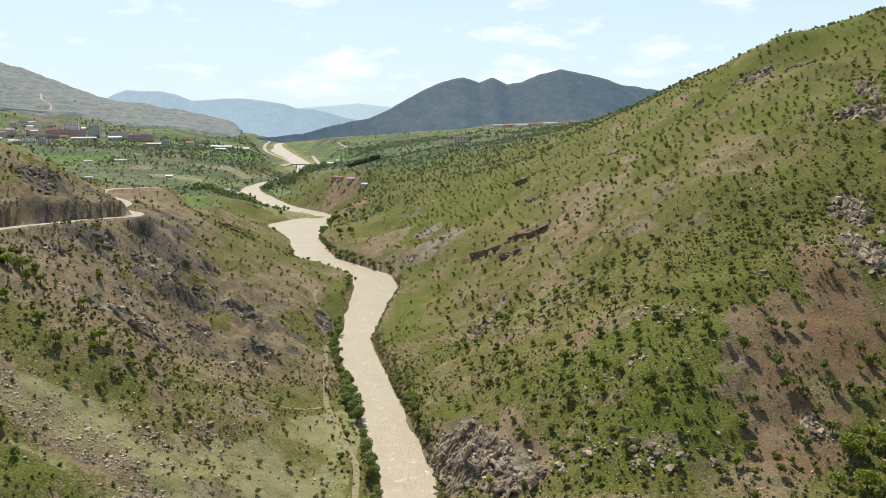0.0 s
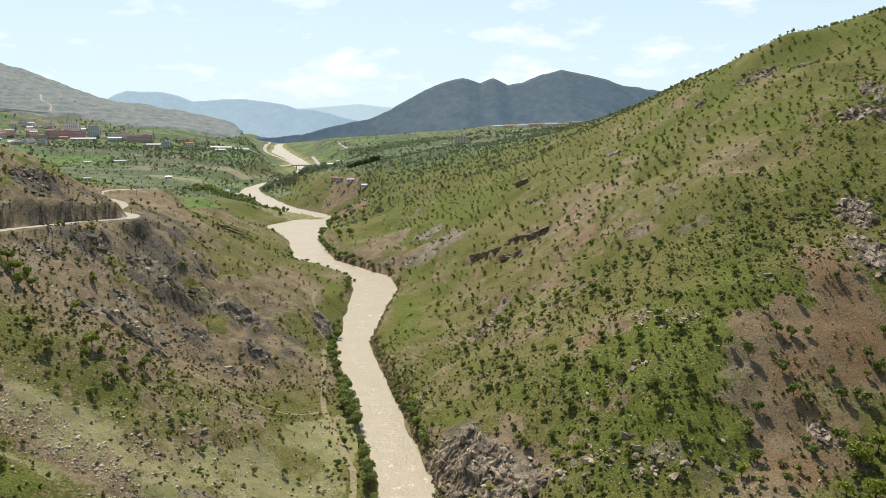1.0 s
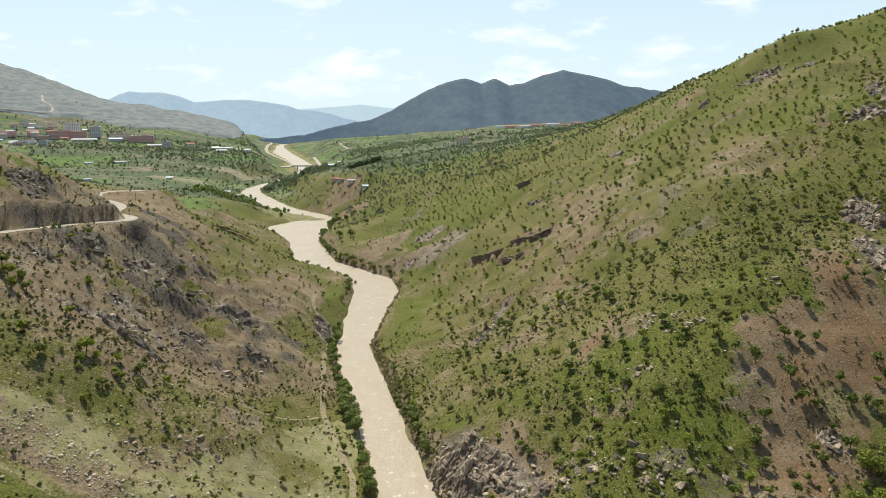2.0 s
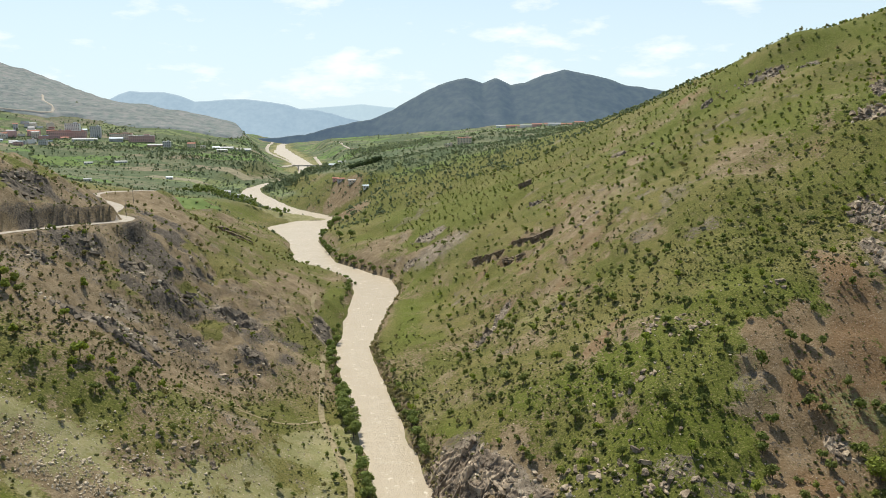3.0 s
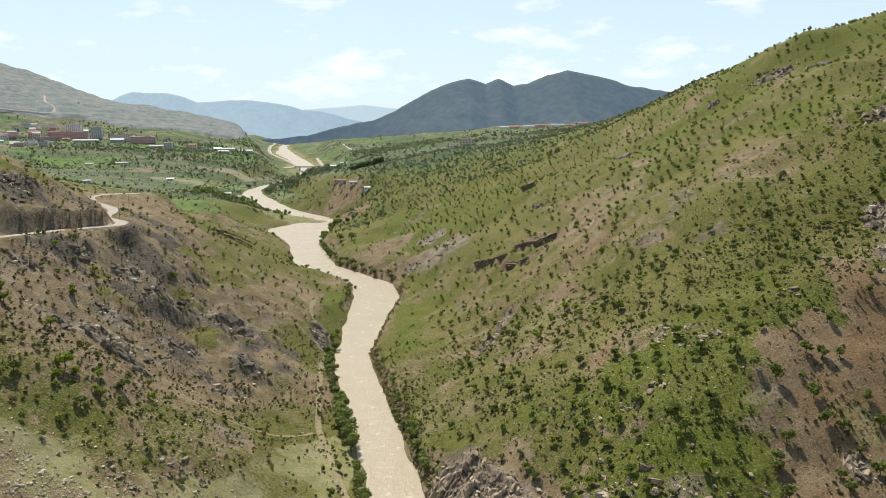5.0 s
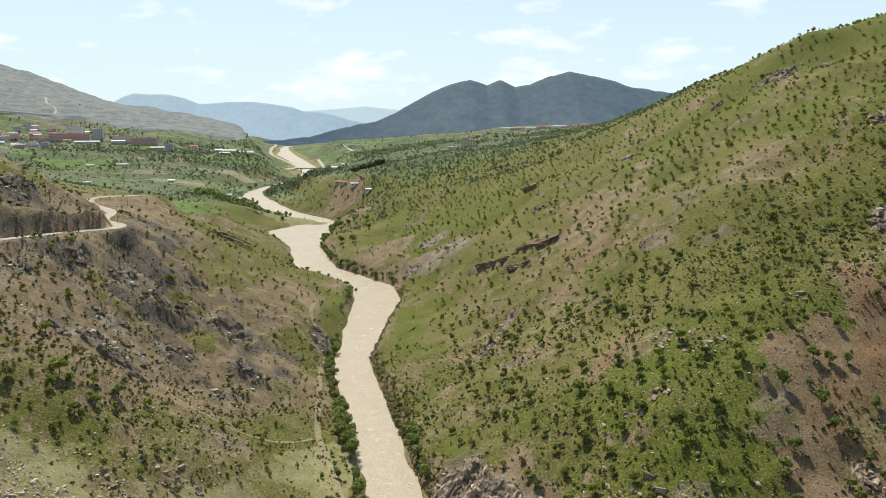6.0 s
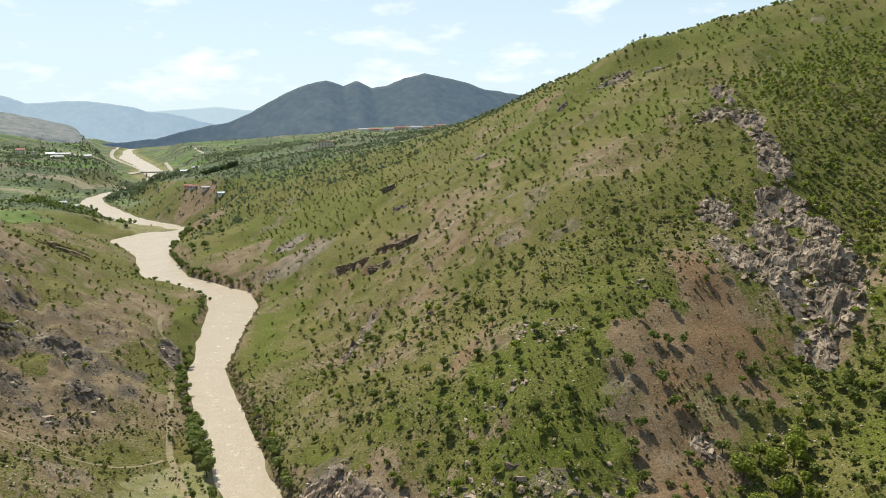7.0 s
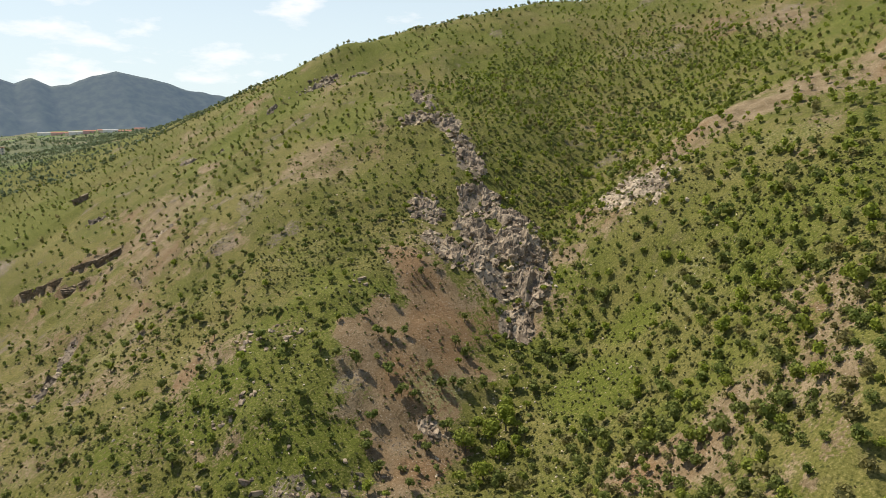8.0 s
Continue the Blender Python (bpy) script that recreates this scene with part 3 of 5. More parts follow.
def build_ground():
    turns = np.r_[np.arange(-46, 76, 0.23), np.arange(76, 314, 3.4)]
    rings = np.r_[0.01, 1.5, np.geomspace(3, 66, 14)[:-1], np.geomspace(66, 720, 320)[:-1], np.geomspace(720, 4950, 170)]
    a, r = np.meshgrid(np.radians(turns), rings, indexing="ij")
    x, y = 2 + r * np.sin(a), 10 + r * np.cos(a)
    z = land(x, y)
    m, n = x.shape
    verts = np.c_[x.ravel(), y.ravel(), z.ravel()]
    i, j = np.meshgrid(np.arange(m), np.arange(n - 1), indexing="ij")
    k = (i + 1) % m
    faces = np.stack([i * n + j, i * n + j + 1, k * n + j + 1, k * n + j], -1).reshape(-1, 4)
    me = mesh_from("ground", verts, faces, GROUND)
    px, py, pz = verts.T
    slope = np.hypot(np.gradient(z, axis=1) / np.gradient(r, axis=1), np.gradient(z, axis=0) / (np.gradient(a, axis=0) * r)).ravel()
    d, along = polyline_distance(px, py, RIVER)
    edge = d - np.interp(along, range(len(RIVER)), river_half)
    wide = fbm(px, py, 70, 4, 51)
    grass = 0.60 + 0.42 * wide + 0.22 * fbm(px, py, 14, 3, 52) - 0.55 * smooth(0.62, 1.05, slope)
    west = smooth(-50, -80, px + 0.12 * (py - 300)) * smooth(430, 360, py + 0.4 * (px + 130))
    west = west * smooth(96, 82, pz) * (1 - blob_at(px, py, -105, 212, 30, 26))
    grass -= 0.36 * west * smooth(8, 22, pz) * smooth(215, 235, py + 0.2 * px)
    grass += 0.5 * blob_at(px, py, -165, 500, 75, 120) + 0.3 * blob_at(px, py, -105, 212, 34, 26)
    grass += 0.45 * smooth(560, 900, np.hypot(px, py)) + 0.22 * smooth(330, 420, py) * (px > -30) + 0.4 * blob_at(px, py, -180, 322, 20, 56) * smooth(80, 84, pz)
    scar = np.zeros(len(px))
    for cx, cy, rx, ry in ((116, 222, 24, 24), (106, 196, 22, 18), (98, 180, 12, 9), (138, 242, 13, 22), (16, 208, 16, 18), (-4, 530, 20, 24), (-150, 300, 16, 50), (-184, 425, 30, 34), (-160, 395, 22, 24), (-214, 455, 20, 16),
                           (134, 486, 16, 20), (125, 122, 8, 13)):
        scar = np.maximum(scar, smooth(1.2, 0.5, np.hypot((px - cx) / rx, (py - cy) / ry) + 0.4 * fbm(px, py, 12, 3, 53)))
    grass -= 0.8 * scar
    spit, _ = polyline_distance(px, py, ISLAND)
    streak, _ = polyline_distance(px, py, [(50, 250), (70, 275), (87, 288), (106, 306)])
    red = 0.6 * smooth(0.55, 0.8, fbm(px, py, 26, 3, 55)) * (px > 20)
    for cx, cy, rx, ry in ((135, 220, 20, 18), (139, 247, 10, 22), (100, 178, 13, 9), (112, 205, 18, 14), (122, 124, 8, 8)):
        red = np.maximum(red, smooth(1.2, 0.4, np.hypot((px - cx) / rx, (py - cy) / ry) + 0.3 * fbm(px, py, 9, 3, 54)))
    strip = 0.75 * smooth(4, 1, streak + 2.5 * fbm(px, py, 9, 3, 67))
    red, grass = np.maximum(np.maximum(red, strip), 0.4 * scar * (px > 60) * (py < 300)), grass - 0.6 * strip
    lush = smooth(-0.1, 0.4, fbm(px, py, 55, 3, 56)) * 0.7
    lush = np.maximum(lush, 0.8 * smooth(1.2, 0.4, np.hypot((px - 66) / 42, (py - 200) / 22) + 0.25 * fbm(px, py, 14, 3, 57)))
    lush = np.maximum(lush, smooth(1.2, 0.4, np.hypot((px - 54) / 30, (py - 238) / 24) + 0.3 * fbm(px, py, 14, 3, 62)))
    lush = np.maximum(lush, smooth(12, 2, np.abs(px + 20 + 0.01 * (py - 380))) * smooth(330, 360, py) * smooth(470, 440, py))
    rock = np.clip(rock_mask(px, py) * 0.85 + 0.35 * smooth(0.9, 1.5, slope), 0, 1)
    field = smooth(780, 900, py) * smooth(0.5, 0.25, slope) * (px < 900)
    field = np.maximum(field, smooth(1150, 1500, py))
    grass += 0.62 * blob_at(px, py, 165, 120, 110, 90) * (1 - blob_at(px, py, 123, 124, 8, 11)) + 0.3 * blob_at(px, py, 300, 300, 140, 110)
    lush = np.maximum(lush, 0.16 * blob_at(px, py, 165, 125, 80, 75) + 0.3 * blob_at(px, py, 300, 300, 140, 110))
    sward = np.maximum(blob_at(px, py, 149, 166, 13, 17), blob_at(px, py, 171, 170, 8, 10))
    lush, grass = np.maximum(lush, 0.9 * sward), grass + 0.5 * sward
    rock = np.maximum(rock, 0.42 * blob_at(px, py, 390, 355, 16, 52) + 0.3 * blob_at(px, py, 360, 232, 16, 12))
    rock = np.maximum(rock, (0.3 + 0.25 * fbm(px, py, 120, 3, 63)) * blob_at(px, py, -1100, 2050, 600, 560))
    rock = np.maximum(rock, 0.62 * blob_at(px, py, -2, 515, 26, 34))
    rock = np.maximum(rock, 0.7 * smooth(3.5, 0.5, edge) * (fbm(px, py, 16, 2, 58) > 0))
    fore = smooth(9, -9, py - 190 - np.interp(px, (-117, -104, -95, -76, -68, -61, -58, -50, -43), (-16, -8, -2, 6, 12, 20, 43, 65, 78)) + 5 * fbm(px, py, 10, 3, 60)) * (px < -30)
    green_corner = blob_at(px, py, -97, 148, 12, 6)
    fore = fore * (1 - green_corner)
    lush = np.maximum(lush * (1 - 0.85 * fore), 0.8 * green_corner)
    bank = blob_at(px, py, -66, 415, 13, 75) * smooth(14, 8, pz)
    grass, lush = grass + 0.7 * bank, np.maximum(lush, 0.5 * bank)
    grass += 0.5 * blob_at(px, py, 215, 190, 45, 40)
    rock = np.maximum(rock, west * smooth(8, 22, pz) * smooth(225, 245, py + 0.2 * px) * (0.34 + 0.22 * fbm(px, py, 11, 3, 65)))
    lush = lush * (1 - 0.75 * smooth(-40, -50, px) * smooth(320, 290, py) * (1 - green_corner))
    slate = west * smooth(9, 20, pz) * smooth(236, 256, py + 0.2 * px) * (0.36 + 0.55 * fbm(px, py, 16, 4, 66)) + 0.7 * blob_at(px, py, -182, 313, 7, 16)
    rd, _ = polyline_distance(px, py, ROAD_LINE)
    cut = road_cut(px, py, rd) * smooth(9, 7, rd)
    slate, grass = np.maximum(slate, 0.55 * cut), grass - cut
    spur = blob_at(px, py, -98, 214, 42, 26) * (1 - fore)
    grass -= 0.26 * spur
    rock = rock * (1 - 0.8 * blob_at(px, py, 155, 115, 100, 80))
    dry = 0.08 * smooth(15, 40, px) * smooth(700, 500, py) * (1 - lush) + fore * (0.84 + 0.5 * fbm(px, py, 12, 4, 64)) + 0.9 * smooth(26, 18, spit) + 0.5 * blob_at(px, py, 92, 210, 8, 26) + 0.5 * blob_at(px, py, -86, 255, 7, 9) + 0.35 * blob_at(px, py, -150, 255, 20, 40) + 0.35 * blob_at(px, py, 118, 214, 14, 26) + 0.32 * fbm(px, py, 60, 3, 59)
    dry = dry + 0.15 * blob_at(px, py, 225, 190, 30, 30) + 0.06 * blob_at(px, py, 190, 120, 70, 70) * (1 - sward) + 0.6 * blob_at(px, py, -8, 470, 26, 40)  - 0.5 * lush - 0.3 * west
    lush = np.maximum(lush, blob_at(px, py, -278, 690, 26, 30))
    for cx, cy, rx, ry in ((-124, 277, 7, 9), (-114, 319, 6, 12), (-137, 290, 5, 7), (-123, 385, 14, 24), (-118, 352, 6, 10), (-100, 300, 6, 10)):
        turf = smooth(1.2, 0.5, np.hypot((px - cx) / rx, (py - cy) / ry) + 0.5 * fbm(px, py, 8, 3, 70))
        grass, rock, slate = grass + 0.8 * turf, rock * (1 - 0.7 * turf), slate * (1 - turf)
    cleared = np.maximum(blob_at(px, py, -128, 885, 24, 30), blob_at(px, py, -108, 775, 24, 34))
    mound = np.maximum(blob_at(px, py, 256, 206, 28, 20), blob_at(px, py, 234, 156, 16, 12))
    grass, lush = grass - 0.42 * mound, lush * (1 - mound)
    orchard = blob_at(px, py, 20, 790, 150, 190) * smooth(-120, -80, px) * (1 - cleared)
    grass, lush, dry = grass + 0.5 * orchard, np.maximum(lush, 0.3 * orchard), dry * (1 - 0.6 * orchard)
    green_foot = blob_at(px, py, 60, 188, 28, 15)
    grass, lush = grass + 0.7 * green_foot, np.maximum(lush, 0.5 * green_foot)
    flat = blob_at(px, py, -46, 212, 16, 40)
    dry, grass = dry + 0.3 * flat, grass + 0.2 * flat
    slate = np.maximum(slate, (0.42 + 0.4 * fbm(px, py, 10, 3, 74)) * blob_at(px, py, -78, 315, 14, 48))
    berm = np.maximum(blob_at(px, py, -200, 447, 32, 26), blob_at(px, py, -172, 425, 24, 26))
    grass, lush = grass - 0.9 * berm, lush * (1 - berm)
    scree, _ = polyline_distance(px, py, SCREE)
    spill = smooth(9, 3, scree + 5 * fbm(px, py, 8, 3, 68))
    rock, grass, dry = np.maximum(rock, 0.3 * spill), grass - 0.7 * spill, dry * (1 - 0.5 * spill)
    bars = smooth(36, 12, edge + 12 * fbm(px, py, 40, 3, 69)) * smooth(1330, 1420, py)
    dry, field = np.maximum(dry, 0.6 * bars), field * (1 - bars)
    grass, field, red, lush = grass - 0.7 * cleared, field * (1 - cleared), np.maximum(red, 0.3 * cleared), lush * (1 - cleared)
    meadow = blob_at(px, py, -276, 690, 34, 44)
    grass, dry, lush, rock = grass + meadow, dry - meadow - 0.6 * blob_at(px, py, -170, 500, 60, 90), np.maximum(lush, meadow), rock * (1 - meadow)
    for name, value in (("grass", grass), ("rock", rock), ("red", red), ("lush", lush), ("field", field * (1 - blob_at(px, py, -278, 690, 30, 34)) * smooth(16, 26, spit)), ("dry", dry), ("slate", slate)):
        at = me.attributes.new(name, "FLOAT", "POINT")
        at.data.foreach_set("value", np.clip(value, 0, 1).astype(np.float32))
    return tagged(new("ground", me), "green and brown rocky hillsides of a river gorge", "ground", kind="structure")


ground = build_ground()


def build_river():
    t = np.linspace(0, len(RIVER) - 1, 900)
    k = np.arange(len(RIVER))
    x, y, h, z = (np.interp(t, k, c) for c in (river_x, river_y, river_half, river_level))
    soft = np.hanning(35) / np.hanning(35).sum()
    x, y = (np.convolve(np.pad(c, 17, "edge"), soft, "valid") for c in (x, y))
    tx, ty = np.gradient(x), np.gradient(y)
    long = np.hypot(tx, ty)
    across = np.linspace(-1, 1, 13)
    vx = x[:, None] + (ty / long)[:, None] * across * (h + 5)[:, None]
    vy = y[:, None] - (tx / long)[:, None] * across * (h + 5)[:, None]
    vz = z[:, None] + 0.10 * fbm(vx, vy, 5, 3, 61)
    n = len(across)
    i, j = np.meshgrid(np.arange(len(t) - 1), np.arange(n - 1), indexing="ij")
    faces = np.stack([i * n + j, i * n + j + 1, (i + 1) * n + j + 1, (i + 1) * n + j], -1).reshape(-1, 4)
    me = mesh_from("water", np.c_[vx.ravel(), vy.ravel(), vz.ravel()], faces[:, ::-1], WATER)
    return tagged(new("water", me), "muddy beige river in flood between the hills", "river", kind="structure")


water = build_river()


# ---- far mountains: backdrops with haze painted on as glow ----
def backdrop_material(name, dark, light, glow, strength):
    # emission lays a painted haze over the mountain's own colours
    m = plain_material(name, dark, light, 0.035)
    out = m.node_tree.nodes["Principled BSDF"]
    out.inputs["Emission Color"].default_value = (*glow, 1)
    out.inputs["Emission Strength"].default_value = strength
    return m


def build_range(name, y, profile, foot, steep, mat, label, seed, bumps):
    """A mountain range: a crest line at y, with spurs and ravines falling to the plain on both sides."""
    px, pz = np.array(profile, float).T
    u = np.linspace(px[0], px[-1], 240)
    crest = np.interp(u, px, pz) + bumps * 0.12 * fbm(u, 0 * u, 40, 3, seed + 3)
    v = np.r_[np.linspace(-1, 0, 44), np.linspace(0, 1, 6)[1:]]
    a, b = np.meshgrid(u, v, indexing="ij")
    top = np.maximum(crest[:, None] - foot, 2) + 0 * b
    vx, vy = a, y + b * steep * (top + 40)
    fall = 1 - np.abs(b)
    ravine = bumps * (1 - np.abs(fbm(a + 0.5 * vy, 0.7 * vy, 150, 4, seed))) * 4 * np.abs(b) * fall
    vz = foot - 120 + (top + 120) * fall**1.05 - ravine
    n = len(v)
    i, j = np.meshgrid(np.arange(len(u) - 1), np.arange(n - 1), indexing="ij")
    faces = np.stack([i * n + j, (i + 1) * n + j, (i + 1) * n + j + 1, i * n + j + 1], -1).reshape(-1, 4)
    me = mesh_from(name, np.c_[vx.ravel(), vy.ravel(), vz.ravel()], faces, mat)
    return tagged(new(name, me), label, "mountain", kind="structure")


# dark wooded tone takes in cloud shade; the blue glow paints haze
NEAR_HAZE = backdrop_material("wooded_mountain_haze_glow", (0.010, 0.018, 0.014), (0.042, 0.055, 0.034), (0.072, 0.114, 0.172), 0.88)
# the farther the range, the stronger its painted haze glow
FAR_HAZE = backdrop_material("range_haze_glow", (0.05, 0.06, 0.06), (0.10, 0.11, 0.10), (0.33, 0.46, 0.57), 0.9)
FAINT_HAZE = backdrop_material("horizon_haze_glow", (0.05, 0.06, 0.06), (0.08, 0.09, 0.08), (0.50, 0.65, 0.73), 0.9)
# grey-blue glow paints haze over the scrub and terraces
WEST_HAZE = backdrop_material("terraced_mountain_haze_glow", (0.05, 0.07, 0.038), (0.15, 0.13, 0.105), (0.13, 0.158, 0.185), 0.85)
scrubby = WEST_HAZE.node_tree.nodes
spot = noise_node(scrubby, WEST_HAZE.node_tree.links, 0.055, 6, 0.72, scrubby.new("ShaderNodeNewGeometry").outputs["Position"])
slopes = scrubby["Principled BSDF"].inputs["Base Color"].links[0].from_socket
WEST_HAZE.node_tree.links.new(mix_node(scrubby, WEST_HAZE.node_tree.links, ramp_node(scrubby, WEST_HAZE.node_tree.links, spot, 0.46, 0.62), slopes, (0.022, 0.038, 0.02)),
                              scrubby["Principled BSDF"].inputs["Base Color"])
PEAKS = [(-1000, 25), (-699, 38), (-602, 50), (-458, 88), (-314, 114), (-218, 158), (-146, 198), (-75, 237), (8, 267), (79, 283), (150, 262), (203, 283), (268, 253),
         (326, 265), (396, 292), (454, 308), (489, 317), (525, 310), (619, 290), (667, 279), (745, 254), (904, 230), (1100, 205), (1400, 190), (1800, 120)]
FAR_PEAKS = [(-2600, 190), (-2300, 250), (-2024, 228), (-1904, 225), (-1814, 210), (-1751, 242), (-1689, 260), (-1630, 254), (-1509, 254), (-1420, 234), (-1346, 204),
             (-1271, 207), (-1180, 216), (-1059, 216), (-939, 201), (-849, 186), (-790, 166), (-699, 160), (-609, 142), (-549, 121), (-400, 90)]
FAINT_PEAKS = [(-1400, 150), (-1066, 162), (-860, 175), (-654, 189), (-517, 202), (-381, 185), (-245, 175), (-108, 165), (300, 160)]
build_range("backdrop_mountain", 3000, PEAKS, 18, 2.3, NEAR_HAZE, "dark wooded double-peaked mountain beyond the valley, haze added as blue glow", 71, 15)
build_range("backdrop_range", 3800, FAR_PEAKS, 60, 2.0, FAR_HAZE, "mountain range made pale blue by a painted haze glow", 72, 5)
build_range("backdrop_horizon", 4300, FAINT_PEAKS, 80, 1.6, FAINT_HAZE, "hills on the horizon, faint blue from a painted haze glow", 73, 3)


def build_west_mountain():
    """The long bare mountain behind the town, stepped with old terraces: a sheet over the land that glows for haze."""
    u, v = np.meshgrid(np.linspace(-2400, -470, 330), np.linspace(1690, 2900, 200), indexing="ij")
    z = land(u, v)
    step = 9 * (np.abs(((z + 6 * fbm(u, v, 160, 3, 75)) / 17) % 1 - 0.5) - 0.25) * smooth(95, 140, z)
    bank, along = polyline_distance(u, v, RIVER)
    inside = smooth(60, 150, bank) * smooth(1700, 1790, v + 60 * fbm(u, v, 120, 4, 76)) * smooth(-480, -560, u) * smooth(2890, 2800, v)
    z = z + 5 + step * 0.6 + 1.8 * fbm(u, v, 60, 4, 77) - 22 * (1 - inside)
    m, n = u.shape
    i, j = np.meshgrid(np.arange(m - 1), np.arange(n - 1), indexing="ij")
    faces = np.stack([i * n + j, (i + 1) * n + j, (i + 1) * n + j + 1, i * n + j + 1], -1).reshape(-1, 4)
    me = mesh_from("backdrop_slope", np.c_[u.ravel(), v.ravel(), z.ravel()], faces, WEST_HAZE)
    return tagged(new("backdrop_slope", me), "grey-green terraced mountain behind the town, haze added as glow", "mountain", kind="structure")


build_west_mountain()


# ---- plants ----
def leaf_clumps(r, count, size, leaf, spread=0.36, low=0.38):
    """Corners of small leaf clumps round a lumpy crown of the given height, standing on z = 0: count x 4 x 3."""
    lumps = r.integers(4, 8)
    turn, out = r.uniform(0, 6.283, lumps), r.uniform(0.0, spread, lumps)
    centre = np.c_[np.cos(turn) * out, np.sin(turn) * out, r.uniform(low, 0.76, lumps)] * size
    radius = r.uniform(0.17, 0.30, lumps) * size
    pick = r.integers(0, lumps, count)
    way = r.normal(size=(count, 3)) * (1, 1, 0.85) + (0, 0, 0.15)
    way /= np.linalg.norm(way, axis=1)[:, None]
    at = centre[pick] + way * (radius[pick] * r.uniform(0.55, 1.12, count))[:, None]
    at[:, 2] = np.maximum(at[:, 2], 0.12 * size)
    face = way + r.normal(size=(count, 3)) * 0.45
    face /= np.linalg.norm(face, axis=1)[:, None]
    side = np.cross(face, r.normal(size=(count, 3)))
    side /= np.linalg.norm(side, axis=1)[:, None] + 1e-9
    up = np.cross(face, side)
    s = (leaf * r.uniform(0.6, 1.4, count))[:, None]
    k = r.uniform(0.5, 1.0, (count, 1))
    return np.stack([at - side * s - up * s * k, at + side * s * k - up * s, at + side * s + up * s * k, at - side * s * k + up * s], 1)


def quads_mesh(name, corners, mat):
    corners = corners.reshape(-1, 3)
    return mesh_from(name, corners, np.arange(len(corners)).reshape(-1, 4), mat, False)


def tube(points, radii, sides=6):
    """A tapered tube along points."""
    bm = bmesh.new()
    rings = []
    for k, (p, rad) in enumerate(zip(points, radii)):
        q = Vector(points[min(k + 1, len(points) - 1)]) - Vector(points[max(k - 1, 0)])
        m = q.to_track_quat("Z", "Y").to_matrix()
        rings.append([bm.verts.new(Vector(p) + m @ Vector((rad * math.cos(6.2832 * s / sides), rad * math.sin(6.2832 * s / sides), 0))) for s in range(sides)])
    for a, b in zip(rings, rings[1:]):
        for s in range(sides):
            bm.faces.new((a[s], a[(s + 1) % sides], b[(s + 1) % sides], b[s]))
    bm.faces.new(rings[-1])
    return bm


def bm_mesh(name, bms, mat):
    me = bpy.data.meshes.new(name)
    whole = bmesh.new()
    for b in bms:
        b.to_mesh(me)
        whole.from_mesh(me)
        b.free()
    whole.to_mesh(me)
    whole.free()
    me.materials.append(mat)
    return me


def part(name, me, parent, label=""):
    ob = new(name, me)
    ob.parent = parent
    if label:
        tagged(ob, label)
    return ob


def tree_model(name, seed, height, leaf_mat, count, leaf, slim=1.0):
    """Meshes of one tree: a trunk with limbs, and a crown of leaf clumps."""
    r = np.random.default_rng(seed)
    lean = r.uniform(-0.06, 0.06, 2) * height
    stem = [(0, 0, -0.4), (lean[0] * 0.4, lean[1] * 0.4, 0.22 * height), (lean[0], lean[1], 0.5 * height)]
    bms = [tube(stem, [0.035 * height, 0.026 * height, 0.014 * height])]
    for k in range(5):
        a, far = k * 1.26 + r.uniform(-0.4, 0.4), r.uniform(0.16, 0.3) * height * slim
        start = Vector(stem[1]).lerp(Vector(stem[2]), r.uniform(0, 0.8))
        end = start + Vector((math.cos(a) * far, math.sin(a) * far, r.uniform(0.12, 0.26) * height))
        bms.append(tube([start, start.lerp(end, 0.5) + Vector((0, 0, 0.02 * height)), end], [0.013 * height, 0.009 * height, 0.004 * height], 5))
    clumps = leaf_clumps(r, count, height, leaf, 0.28, 0.44)
    clumps[..., :2] *= slim
    clumps[..., :2] += lean
    return bm_mesh("trunk", bms, BARK), quads_mesh("crown", clumps, leaf_mat)


def plant(name, model, x, y, z, scale, turn, label, category, group):
    base = new(name)
    part("trunk", model[0], base)
    part("crown", model[1], base)
    base.matrix_basis = pose(x, y, z, 0, 0, turn) @ Matrix.Scale(scale, 4)
    return tagged(base, label, category, group)


def clearing(x, y):
    """1 where plants may stand: off the water, the road and the riverside track."""
    d, along = polyline_distance(x, y, RIVER)
    edge = d - np.interp(along, range(len(RIVER)), river_half)
    rd, _ = polyline_distance(x, y, ROAD_LINE)
    return (edge > 3.0) & (rd > 5)


